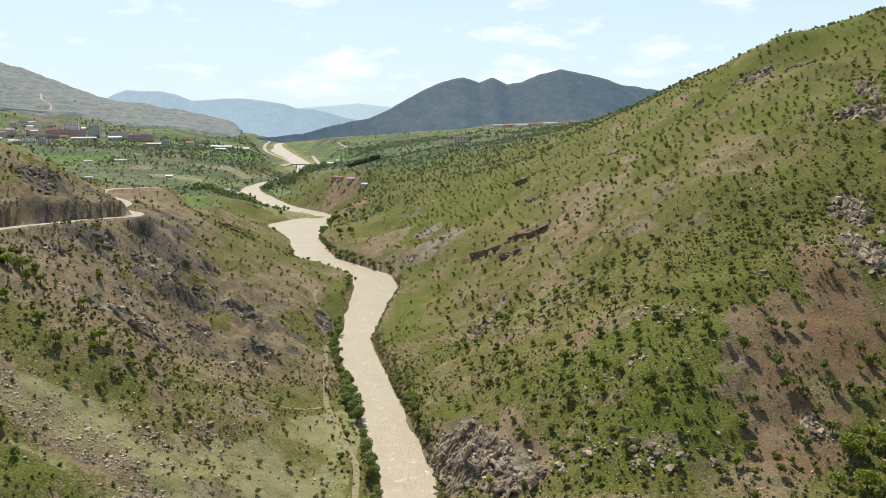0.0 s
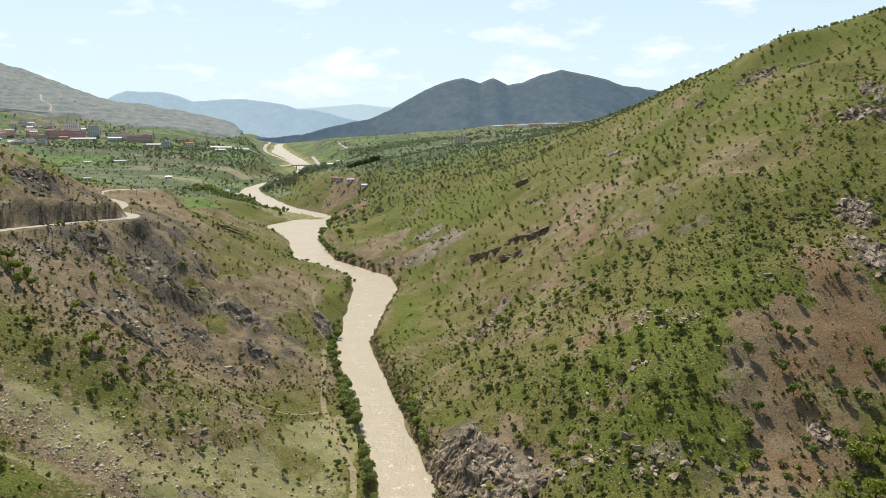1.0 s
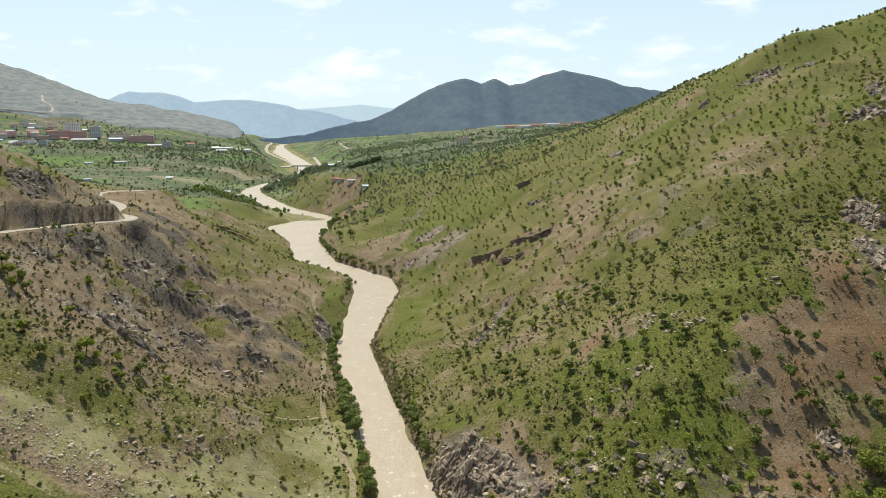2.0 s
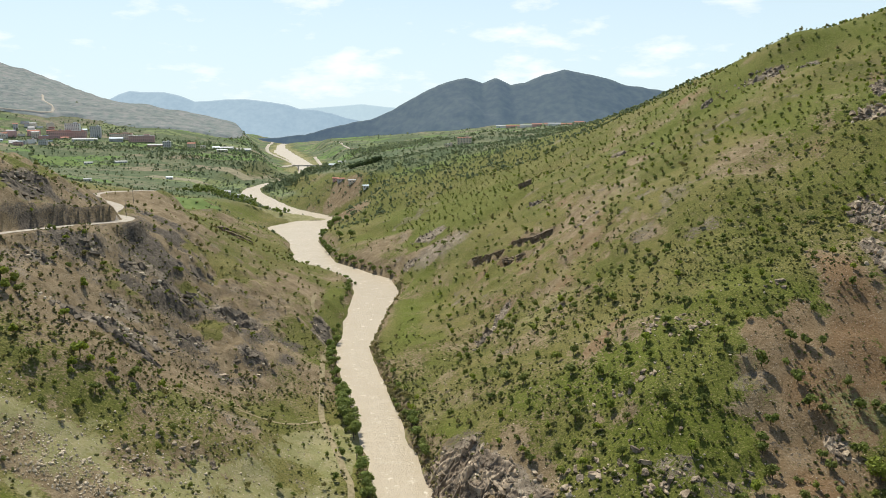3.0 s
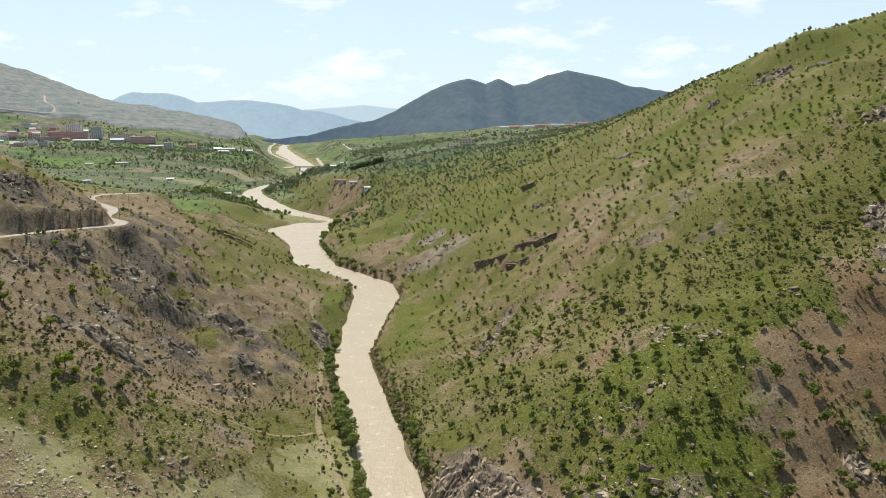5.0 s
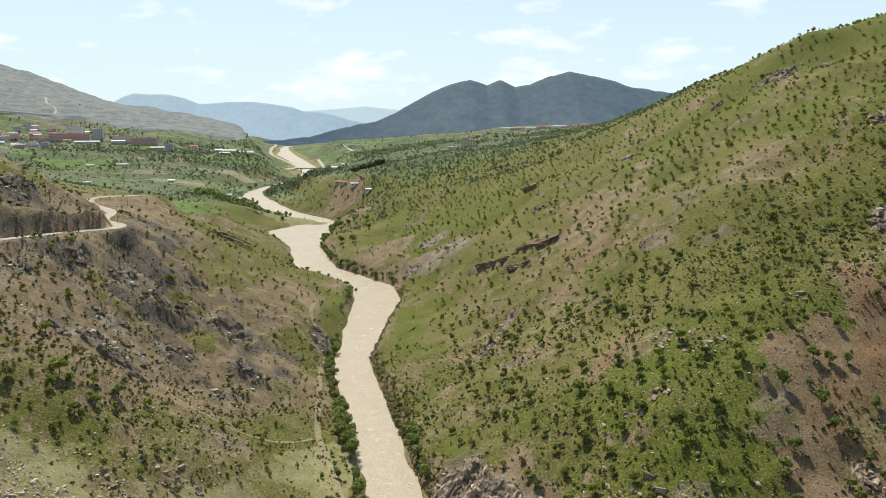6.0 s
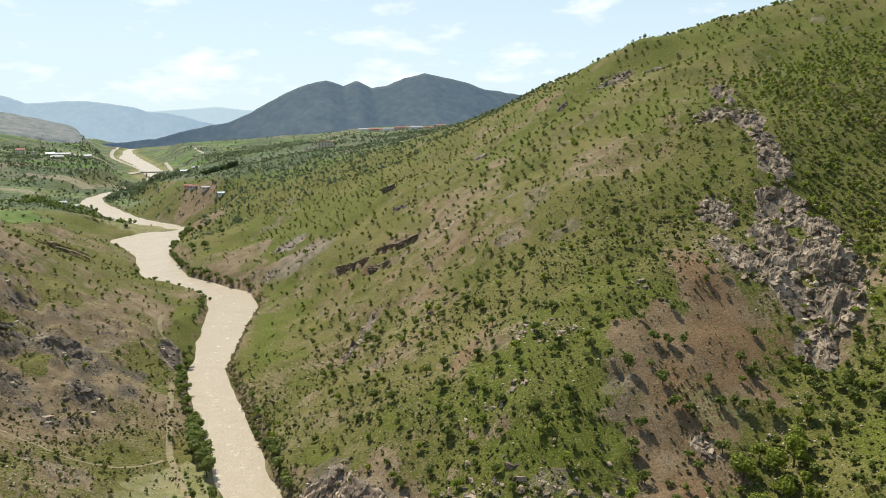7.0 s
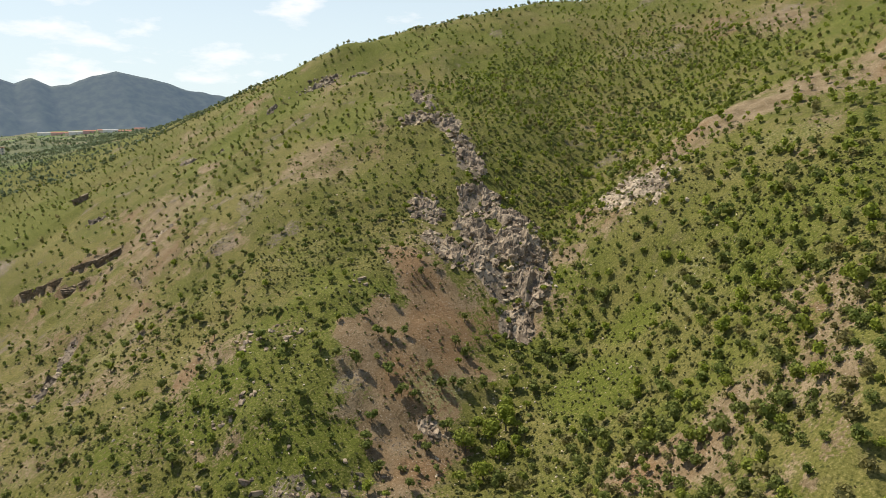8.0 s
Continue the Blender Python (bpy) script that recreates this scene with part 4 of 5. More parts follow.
def scrub_density(x, y):
    """Bushes for each square metre."""
    z_free = fbm(x, y, 38, 3, 81)
    d = 0.0215 * (0.6 + 0.9 * np.clip(z_free + 0.3, 0, 1.2)) + 0 * x
    east = x > -40 + 0.0 * y
    d = d + 0.016 * smooth(540, 640, y) * (x > -70) * smooth(120, 40, x)
    d = np.where(east, d, 0.0062 + 0.010 * blob_at(x, y, -140, 470, 60, 110) + 0.012 * blob_at(x, y, -184, 330, 16, 50))
    basin = np.maximum(blob_at(x, y, 330, 340, 110, 100), blob_at(x, y, 235, 262, 34, 80))
    d = d + basin * 0.085
    gully, _ = polyline_distance(x, y, [(140, 197), (156, 209), (184, 226), (207, 243), (233, 262), (268, 279), (315, 296)])
    d = d + 0.05 * smooth(20, 6, gully)
    d = d + 0.034 * blob_at(x, y, 170, 125, 80, 75) + 0.045 * blob_at(x, y, 142, 103, 42, 36) + 0.03 * blob_at(x, y, 165, 138, 26, 26) - 0.05 * np.maximum(blob_at(x, y, 149, 166, 13, 16), blob_at(x, y, 171, 170, 8, 9)) - 0.016 * blob_at(x, y, 255, 205, 34, 26) + 0.022 * blob_at(x, y, -104, 212, 34, 28)
    d = d * (1 - 0.93 * np.maximum(blob_at(x, y, -22, 400, 18, 70), blob_at(x, y, -8, 325, 16, 45))) * (1 - 0.85 * blob_at(x, y, 115, 212, 34, 32)) * (1 - 0.55 * blob_at(x, y, 235, 535, 60, 50)) * (1 - 0.9 * rock_mask(x, y))
    d = d * (1 - 0.7 * blob_at(x, y, -82, 178, 40, 14))
    return d


def scatter(seed, x0, x1, y0, y1, most, density):
    r = np.random.default_rng(seed)
    n = int((x1 - x0) * (y1 - y0) * most)
    x, y = r.uniform(x0, x1, n), r.uniform(y0, y1, n)
    keep = (r.uniform(0, most, n) < density(x, y)) & clearing(x, y)
    return x[keep], y[keep]


def spaced(x, y, apart):
    """Marks the plants that keep their distance from those before them."""
    taken, keep = {}, np.zeros(len(x), bool)
    for k in range(len(x)):
        i, j = int(x[k] // 6), int(y[k] // 6)
        close = (q for p in (i - 1, i, i + 1) for m in (j - 1, j, j + 1) for q in taken.get((p, m), ()))
        if all((x[k] - a) ** 2 + (y[k] - b) ** 2 > apart[k] ** 2 for a, b in close):
            taken.setdefault((i, j), []).append((x[k], y[k]))
            keep[k] = True
    return keep


def stuff_of(name, x, y, sizes, seed, per, leaf, mat, label, category, flat=1.0):
    """Many bushes joined into one mesh."""
    r = np.random.default_rng(seed)
    z = land(x, y)
    models = [leaf_clumps(r, per, 1.0, leaf, 0.27, 0.40) for _ in range(24)]
    turn = r.uniform(0, 6.283, len(x))
    out = np.empty((len(x), per, 4, 3), np.float32)
    for k in range(len(x)):
        c, s = math.cos(turn[k]), math.sin(turn[k])
        m = models[k % 24] * sizes[k]
        out[k, ..., 0] = m[..., 0] * c - m[..., 1] * s + x[k]
        out[k, ..., 1] = m[..., 0] * s + m[..., 1] * c + y[k]
        out[k, ..., 2] = m[..., 2] * flat + z[k] - 0.08 * sizes[k]
    return tagged(new(name, quads_mesh(name, out, mat)), label, category, kind="stuff")


WEST_OAKS = [(-143.5, 231.5, 5.2), (-139, 226, 4.2), (-148, 236, 4.6), (-146.5, 229, 4.8), (-141, 235, 4.4), (-137, 230.5, 3.6), (-150, 231, 4.0), (-137.3, 211.3, 3.8), (-141.0, 267.7, 2.6), (-123.5, 230.7, 3.8), (-125.7, 206.9, 3.4), (-116.4, 200.0, 4.2), (-109.6, 212.8, 5.0),
             (-108.5, 206.6, 3.6), (-97.1, 220.0, 4.0), (-98.9, 210.2, 3.4), (-94.9, 213.0, 3.0), (-100.6, 202.5, 3.2), (-100.7, 193.4, 3.0), (-134.0, 263.7, 3.0), (-145.7, 266.6, 2.4), (-133.1, 288.6, 2.4),
             (-106.6, 157.1, 3.0), (-70.1, 193.3, 2.2), (-137, 286, 2.8), (-133, 262, 3.2), (-124, 327, 2.8), (-150, 284, 2.6), (-148, 295, 3.0)]
# oaks standing singly on the bare red slope
RED_SLOPE_OAKS = [(109, 223), (113, 221), (118, 221), (92, 219), (97, 215), (105, 209), (119, 207), (124, 201), (126, 199), (133, 196), (105, 201), (93, 198), (87, 189), (75, 205), (67, 202),
                  (112, 187), (103, 184), (119, 200), (89, 224), (66, 209), (77, 245), (144, 209), (134, 214), (144, 223)]
GULLY_TREES = [(113, 179, 7.5), (127, 178, 8.5), (112, 169, 7.0), (121, 177, 8.0), (119, 171, 6.0), (131, 183, 6.5)]


def grow_hillsides():
    r = np.random.default_rng(91)
    x, y = scatter(92, -260, 620, 40, 720, 0.17, lambda a, b: 1.5 * scrub_density(a, b))
    keep = spaced(x, y, np.where(scrub_density(x, y) > 0.045, 2.6, 4.3))
    x, y = x[keep], y[keep]
    size = np.clip(r.lognormal(0.98, 0.27, len(x)), 1.0, 4.8) * np.interp(np.hypot(x - 20, y), (330, 620), (1.0, 0.76)) * np.where(x < -40, 0.8, 1.0)
    size = size * np.where(blob_at(x, y, 165, 120, 80, 75) > 0.3, 1.3, 1.0) * np.where(x > 250, 1.15, 1.0)
    single = (x > 15) & (x < 165) & (y > 165) & (y < 330) & (size > 1.9)
    models = [tree_model("oak", 100 + k, 1.0, LEAF_OAK if k % 4 else LEAF_BRIGHT, 230, 0.06) for k in range(9)]
    picks = np.flatnonzero(single)[:290]
    z = land(x[picks], y[picks])
    first = {}
    for n, k in enumerate(picks):
        kind = n % 9
        m = pose(x[k], y[k], z[n], 0, 0, r.uniform(0, 360)) @ Matrix.Diagonal((size[k] * r.uniform(0.95, 1.3), size[k] * r.uniform(0.95, 1.3), size[k], 1))
        if kind not in first:
            first[kind] = plant("oak_tree", models[kind], 0, 0, 0, 1, 0, "small rounded green oak on a grassy slope", "tree", "oaks on the slope")
            first[kind].matrix_basis = m
        else:
            copy_thing(first[kind], Matrix.Identity(4)).matrix_basis = m
    for k, (a, b, s) in enumerate(WEST_OAKS):
        m = pose(a, b, float(land(np.array([a]), np.array([b]))[0]), 0, 0, 47 * k) @ Matrix.Diagonal((1.15 * s, 1.15 * s, s, 1))
        tagged(copy_thing(first[(4, 8, 1)[k % 3]], Matrix.Identity(4)), "broad green bush on the stony brown slope", "tree", "bushes on the brown slope").matrix_basis = m
    for k, (a, b) in enumerate(RED_SLOPE_OAKS):
        s = 3.3 + 1.5 * r.uniform()
        m = pose(a, b, float(land(np.array([a]), np.array([b]))[0]), 0, 0, 61 * k) @ Matrix.Diagonal((1.1 * s, 1.1 * s, s, 1))
        tagged(copy_thing(first[(1, 2, 3, 5, 6)[k % 5]], Matrix.Identity(4)), "small dark-green oak on bare reddish soil", "tree", "oaks on the red slope").matrix_basis = m
    fresh = [tree_model("poplar", 340 + k, 1.0, LEAF_BRIGHT, 800, 0.032) for k in range(2)]
    for k, (a, b, s) in enumerate(GULLY_TREES):
        m = pose(a, b, float(land(np.array([a]), np.array([b]))[0]), 0, 0, 71 * k) @ Matrix.Diagonal((1.1 * s, 1.1 * s, s, 1))
        plant("gully_tree", fresh[k % 2], 0, 0, 0, 1, 0, "tall bright-green tree at the mouth of the gully", "tree", "trees of the gully").matrix_basis = m
    rest = np.ones(len(x), bool)
    rest[picks] = False
    bright = r.uniform(size=len(x)) < np.where((x > 150) & (y < 480), 0.55, 0.18)
    dry = r.uniform(size=len(x)) < np.where(x < -40, 0.6, 0.25)
    close = np.hypot(x, y) < 226
    near = (np.hypot(x, y) < 330) & ~close
    for k, (name, sel, per, leaf, mat, label) in enumerate((
            ("near_oaks", rest & close & ~bright & ~dry, 190, 0.054, LEAF_OAK, "leafy green oak bushes on the near slope"),
            ("near_bushes", rest & close & bright, 200, 0.054, LEAF_BRIGHT, "yellow-green leafy bushes on the near slope"),
            ("near_thorns", rest & close & ~bright & dry, 150, 0.056, LEAF_DRY, "grey-green thorn bushes on the near slope"),
            ("oak_scrub", rest & near & ~bright & ~dry, 60, 0.096, LEAF_OAK, "dark green oak scrub dotted over the near slopes"),
            ("fresh_scrub", rest & near & bright, 70, 0.092, LEAF_BRIGHT, "fresh light-green bushes in the gully"),
            ("thorn_scrub", rest & near & ~bright & dry, 60, 0.09, LEAF_DRY, "grey-green thorn bushes on the slopes"),
            ("hill_scrub", rest & ~near & ~close & ~bright & ~dry, 34, 0.125, LEAF_OAK, "oak scrub covering the upper hillside"),
            ("hill_bushes", rest & ~near & ~close & bright, 34, 0.125, LEAF_BRIGHT, "light-green bushes on the upper hillside"),
            ("hill_thorns", rest & ~near & ~close & ~bright & dry, 34, 0.125, LEAF_DRY, "grey-green thorn bushes on the upper hillside"))):
        stuff_of(name, x[sel], y[sel], size[sel], 200 + k, per, leaf, mat, label, "bushes")
    # low tussocks
    def low(a, b):
        return (0.26 + 0.10 * (a > -20) + 0.30 * np.clip(fbm(a, b, 16, 3, 83), -0.7, 1) + 0.25 * blob_at(a, b, -95, 216, 42, 24) + 0.45 * blob_at(a, b, 160, 118, 75, 70)) * smooth(430, 260, b) * smooth(270, 190, a) * (1 - 0.5 * blob_at(a, b, -78, 188, 50, 36)) * (1 - 0.8 * blob_at(a, b, -46, 212, 16, 40)) * (1 - 0.7 * np.maximum(blob_at(a, b, 138, 220, 26, 34), blob_at(a, b, 94, 212, 9, 28)))

    tx, ty = scatter(93, -190, 280, 90, 430, 0.54, low)
    stuff_of("tussocks", tx, ty, 0.25 + 1.0 * r.uniform(0, 1, len(tx)) ** 2.2, 210, 4, 0.36, LEAF_TUFT, "low dark tussocks and small shrubs", "tussocks", 0.8)


grow_hillsides()


def grow_valley():
    """Orchards and hedges in the valley and on the terraces beyond the gorge."""
    def density(a, b):
        lumps = fbm(0.4 * a + 0.1 * b, b, 80, 3, 84)
        d = 0.004 + 0.032 * np.clip(lumps - 0.05, 0, 1)
        d = d + 0.030 * ((b < 1150) & (a > -110) & (a < 260))
        d = d + 0.010 * blob_at(a, b, -250, 1180, 60, 160) + 0.008 * blob_at(a, b, -330, 960, 60, 60)
        bank, _ = polyline_distance(a, b, RIVER)
        d = d * np.where(b > 1340, smooth(60, 110, bank), 1.0)
        return d * smooth(2400, 1500, b) * np.where((b > 1450) & (a < -600), 0.35, 1.0)
    x, y = scatter(94, -1150, 420, 690, 2400, 0.052, density)
    r = np.random.default_rng(95)
    ok = np.abs(np.degrees(np.arctan2(x, y))) < 40
    x, y = x[ok], y[ok]
    size = np.clip(r.lognormal(0.72, 0.38, len(x)), 1.2, 6) * np.where(y < 1150, 0.85, 1.0)
    near = y < 1150
    stuff_of("orchard_trees", x[near], y[near], size[near], 220, 9, 0.27, LEAF_VALLEY_HAZED, "rows of green orchard trees on the terraces", "trees")
    stuff_of("valley_trees", x[~near], y[~near], size[~near] * 1.1, 221, 6, 0.36, LEAF_VALLEY_HAZED, "scattered trees and hedges of the wide valley", "trees")
    return len(x)


grow_valley()


def grow_riverside():
    r = np.random.default_rng(96)
    models = [tree_model("willow", 300 + k, 1.0, LEAF_RIVER, 420, 0.043) for k in range(6)]
    k = np.arange(len(RIVER))
    first = {}
    n = 0
    for side, t0, t1, count, lo, hi in ((-1, 3.0, 4.6, 13, 3.6, 6.0), (-1, 5.3, 7.0, 16, 4.0, 7.2), (-1, 7.2, 9.4, 22, 2.8, 5.0), (1, 4.6, 5.4, 5, 4.0, 6.5), (1, 5.8, 8.2, 9, 1.8, 3.6), (1, 12.0, 15.6, 26, 3.0, 7.0),
                                        (-1, 12.5, 14.5, 10, 2.0, 4.0), (1, 15.8, 19.0, 16, 3.5, 8.0), (-1, 10.2, 12.3, 14, 2.0, 4.5)):
        for t in np.linspace(t0, t1, count):
            t += r.uniform(-0.05, 0.05)
            x, y, h = (np.interp(t, k, c) for c in (river_x, river_y, river_half))
            tx, ty = np.interp(t + 0.2, k, river_x) - x, np.interp(t + 0.2, k, river_y) - y
            long = math.hypot(tx, ty)
            off = side * (h + r.uniform(2.5, 6.5))
            x, y = x + ty / long * off, y - tx / long * off
            size = r.uniform(lo, hi)
            m = pose(x, y, float(land(np.array([x]), np.array([y]))[0]), 0, 0, r.uniform(0, 360)) @ Matrix.Diagonal((size * 1.15, size * 1.15, size, 1))
            kind = n % 6
            n += 1
            if kind not in first:
                first[kind] = plant("willow_bush", models[kind], 0, 0, 0, 1, 0, "dense green willow at the water's edge", "tree", "willows along the river")
                first[kind].matrix_basis = m
            else:
                copy_thing(first[kind], Matrix.Identity(4)).matrix_basis = m


grow_riverside()


POOL_TREES = [(-97, 638, 7.5), (-86, 633, 9), (-104, 734, 8), (-113, 742, 7), (-74, 661, 6.5), (-84, 725, 7), (-120, 770, 5.5), (-116, 700, 5)]


def grow_pool_trees():
    models = [tree_model("alder", 320 + k, 1.0, LEAF_RIVER, 700, 0.036) for k in range(3)]
    for k, (x, y, size) in enumerate(POOL_TREES):
        plant("alder_tree", models[k % 3], x, y, float(land(np.array([x]), np.array([y]))[0]), size, 53 * k, "round green tree on the grassy bank by the pool", "tree", "trees by the pool")


grow_pool_trees()


def grow_bank_scrub():
    """Low grey-green scrub and reeds along the meadow's bank."""
    r = np.random.default_rng(98)
    t = r.uniform(3.5, 11.5, 520)
    k = np.arange(len(RIVER))
    x, y, h = (np.interp(t, k, c) for c in (river_x, river_y, river_half))
    tx, ty = np.interp(t + 0.2, k, river_x) - x, np.interp(t + 0.2, k, river_y) - y
    long = np.hypot(tx, ty)
    off = h + 2.2 + np.abs(r.normal(0, 2.2, len(t)))
    stuff_of("bank_scrub", x + ty / long * off, y - tx / long * off, r.uniform(0.9, 2.4, len(t)), 233, 60, 0.09, LEAF_REED, "low grey-green scrub along the meadow's bank", "bushes", 0.85)


grow_bank_scrub()


def grow_groves():
    r = np.random.default_rng(97)
    n = 260
    x, y = r.normal(-250, 24, n), r.uniform(1090, 1340, n)
    ok = clearing(x, y)
    stuff_of("poplar_grove", x[ok], y[ok], r.uniform(4, 10, ok.sum()), 230, 40, 0.10, LEAF_VALLEY_HAZED, "green poplars and willows on the flood plain", "trees", 1.2)
    x, y = np.r_[r.uniform(-345, -260, 150), r.uniform(-240, -192, 26), r.uniform(-160, -138, 6)], np.r_[r.uniform(900, 1020, 150), r.uniform(815, 870, 26), r.uniform(798, 812, 6)]
    bars, _ = polyline_distance(x, y, ISLAND)
    ok = clearing(x, y) | (bars < 11)
    stuff_of("bank_thicket", x[ok], y[ok], r.uniform(3, 8, ok.sum()), 231, 40, 0.11, LEAF_RIVER, "thick green bushes by the river bend", "bushes")
    t = r.uniform(0, 1, 90)
    stuff_of("conifer_row", -134 + 46 * t, 985 - 30 * t + r.normal(0, 5, 90), r.uniform(4, 8.5, 90), 232, 40, 0.10, LEAF_CONIFER, "dark conifers planted in a row on the terrace", "trees", 1.15)


grow_groves()


# ---- rocks ----
def rock_mesh(seed, cuts, detail):
    """An angular block: a ball cut flat by many planes, most of them along the bedding."""
    r = random.Random(seed)
    bm = bmesh.new()
    bmesh.ops.create_icosphere(bm, subdivisions=detail, radius=1.0)
    for k in range(cuts):
        n = Vector((r.gauss(0, 1), r.gauss(0, 1), r.gauss(0, 0.35))).normalized() if k % 3 else Vector((r.gauss(0, 0.2), r.gauss(0, 0.2), r.choice((-1, 1)))).normalized()
        far = r.uniform(0.38, 0.7)
        for v in bm.verts:
            d = v.co.dot(n) - far
            if d > 0:
                v.co -= n * d
    for v in bm.verts:
        v.co *= 1 + 0.16 * noise.noise(v.co * 3.1 + Vector((seed, 0, 0)))
    me = bpy.data.meshes.new("rock")
    bm.to_mesh(me)
    bm.free()
    me.materials.append(ROCK)
    return me


def blocky(x, y, cell, seed):
    """Broken ground: every cell a tilted facet of its own height."""
    u, v = x / cell, y / cell
    i, j = np.floor(u).astype(np.int64), np.floor(v).astype(np.int64)
    best, out = np.full(x.shape, 9.0), np.zeros(x.shape)
    for p in (-1, 0, 1):
        for q in (-1, 0, 1):
            a, b = i + p, j + q
            h = [((a * k1 + b * k2 + seed * 7919) * 2654435761 & 0x7FFFFFFF) / 0x7FFFFFFF for k1, k2 in ((374761, 668265), (982451, 57557), (15731, 789221), (1376312, 27644), (6151, 91193))]
            du, dv = u - (a + 0.15 + 0.7 * h[0]), v - (b + 0.15 + 0.7 * h[1])
            d = np.abs(du) + np.abs(dv) * 0.8
            near = d < best
            best = np.where(near, d, best)
            out = np.where(near, h[2] + (h[3] - 0.5) * 1.1 * du + (h[4] - 0.5) * 1.1 * dv, out)
    return out


def block_shapes():
    """Corners and faces of a few angular blocks."""
    shapes = []
    for k in range(6):
        me = rock_mesh(560 + k, 12, 2)
        ball, tris = np.empty(3 * len(me.vertices)), np.empty(3 * len(me.polygons), np.int32)
        me.vertices.foreach_get("co", ball)
        me.loops.foreach_get("vertex_index", tris)
        shapes.append((ball.reshape(-1, 3), tris.reshape(-1, 3)))
        bpy.data.meshes.remove(me)
    return shapes


BLOCKS = block_shapes()


def build_crags():
    """Outcrops of bare rock, broken into blocks along their bedding."""
    for k, (cx, cy, rx, ry, turn) in enumerate(ROCK_SPOTS):
        spot = ROCK_SPOTS[k]
        step = 0.34 if spot in RIVER_CRAGS else 0.42 if math.hypot(cx, cy) < 360 else 0.8
        u, v = np.meshgrid(np.arange(-1.25 * rx, 1.25 * rx + step, step), np.arange(-1.25 * ry, 1.25 * ry + step, step), indexing="ij")
        c, s = math.cos(turn), math.sin(turn)
        x, y = cx + u * c - v * s, cy + u * s + v * c
        mask = smooth(1.15, 0.6, np.hypot(u / rx, v / ry) + 0.4 * fbm(x, y, 8, 3, 43))
        big, pale = spot in RIDGE_CRAGS or spot in RIVER_CRAGS, spot in PALE_SLABS
        mask = mask * (smooth(-0.75, -0.15, fbm(x, y, 7, 3, 47)) if big or pale else smooth(-0.15, 0.25, fbm(x, y, 6.5, 3, 47)))
        tall = 1.8 if pale else min(5.6, 0.4 * min(rx, ry) + 1.4) if big else 2.2
        p, q = 0.8 * x + 0.6 * y, -0.6 * x + 0.8 * y
        tall = 0.75 * tall if big or pale else tall
        h = tall * (0.7 * blocky(p * 0.55, q, 6.5, 3) + 0.38 * blocky(p * 0.7, q, 2.3, 5) + 0.2 * blocky(p, q, 1.1, 7) + 0.3 * fbm(x, y, 6, 2, 45)) - 0.25 * tall
        z = land(x, y) + mask * h - 0.9 * (1 - mask)
        m, n = x.shape
        i, j = np.meshgrid(np.arange(m - 1), np.arange(n - 1), indexing="ij")
        faces = np.stack([i * n + j, (i + 1) * n + j, (i + 1) * n + j + 1, i * n + j + 1], -1).reshape(-1, 4)
        verts, rows = [np.c_[x.ravel(), y.ravel(), z.ravel()]], [np.c_[faces[:, :3]], np.c_[faces[:, [0, 2, 3]]]]
        r = np.random.default_rng(430 + k)
        a, b = r.uniform(-1.1, 1.1, (2, int((0.24 if big else 0.2 if pale else 0.1) * math.pi * rx * ry)))
        ax, ay = cx + a * rx * c - b * ry * s, cy + a * rx * s + b * ry * c
        ok = (np.hypot(a, b) < 1.1) & (fbm(ax, ay, 7, 3, 47) > -0.45)
        ax, ay = ax[ok], ay[ok]
        az, base = land(ax, ay), len(verts[0])
        for n in range(len(ax)):
            size = np.array((1.8, 1.1, 1.0 if not pale else 0.5)) * r.uniform(0.5, 1.0, 3) * (1.0 + 2.1 * r.uniform() ** 2) * (1.0 if big or pale else 0.75)
            yaw, dip = turn + r.normal(0.9, 0.14), r.normal(0.5, 0.09)
            ball, tris = BLOCKS[int(r.integers(0, len(BLOCKS)))]
            q = ball * size
            q = np.c_[q[:, 0], q[:, 1] * math.cos(dip) - q[:, 2] * math.sin(dip), q[:, 1] * math.sin(dip) + q[:, 2] * math.cos(dip)]
            q = np.c_[q[:, 0] * math.cos(yaw) - q[:, 1] * math.sin(yaw), q[:, 0] * math.sin(yaw) + q[:, 1] * math.cos(yaw), q[:, 2]]
            verts.append(q + (ax[n], ay[n], az[n] + tall * 0.25 + r.uniform(-0.75, 0.05) * size[1]))
            rows.append(tris + base)
            base += len(ball)
        me = mesh_from("rock_outcrop", np.concatenate(verts), np.concatenate(rows), SLAB if pale else ROCK if big else DARK_ROCK, False)
        tagged(new("rock_outcrop", me), "pale slabs of bare rock above the gully" if pale else "craggy outcrop of broken grey-brown rock on the slope", "rock outcrop", "rock outcrops")


build_crags()


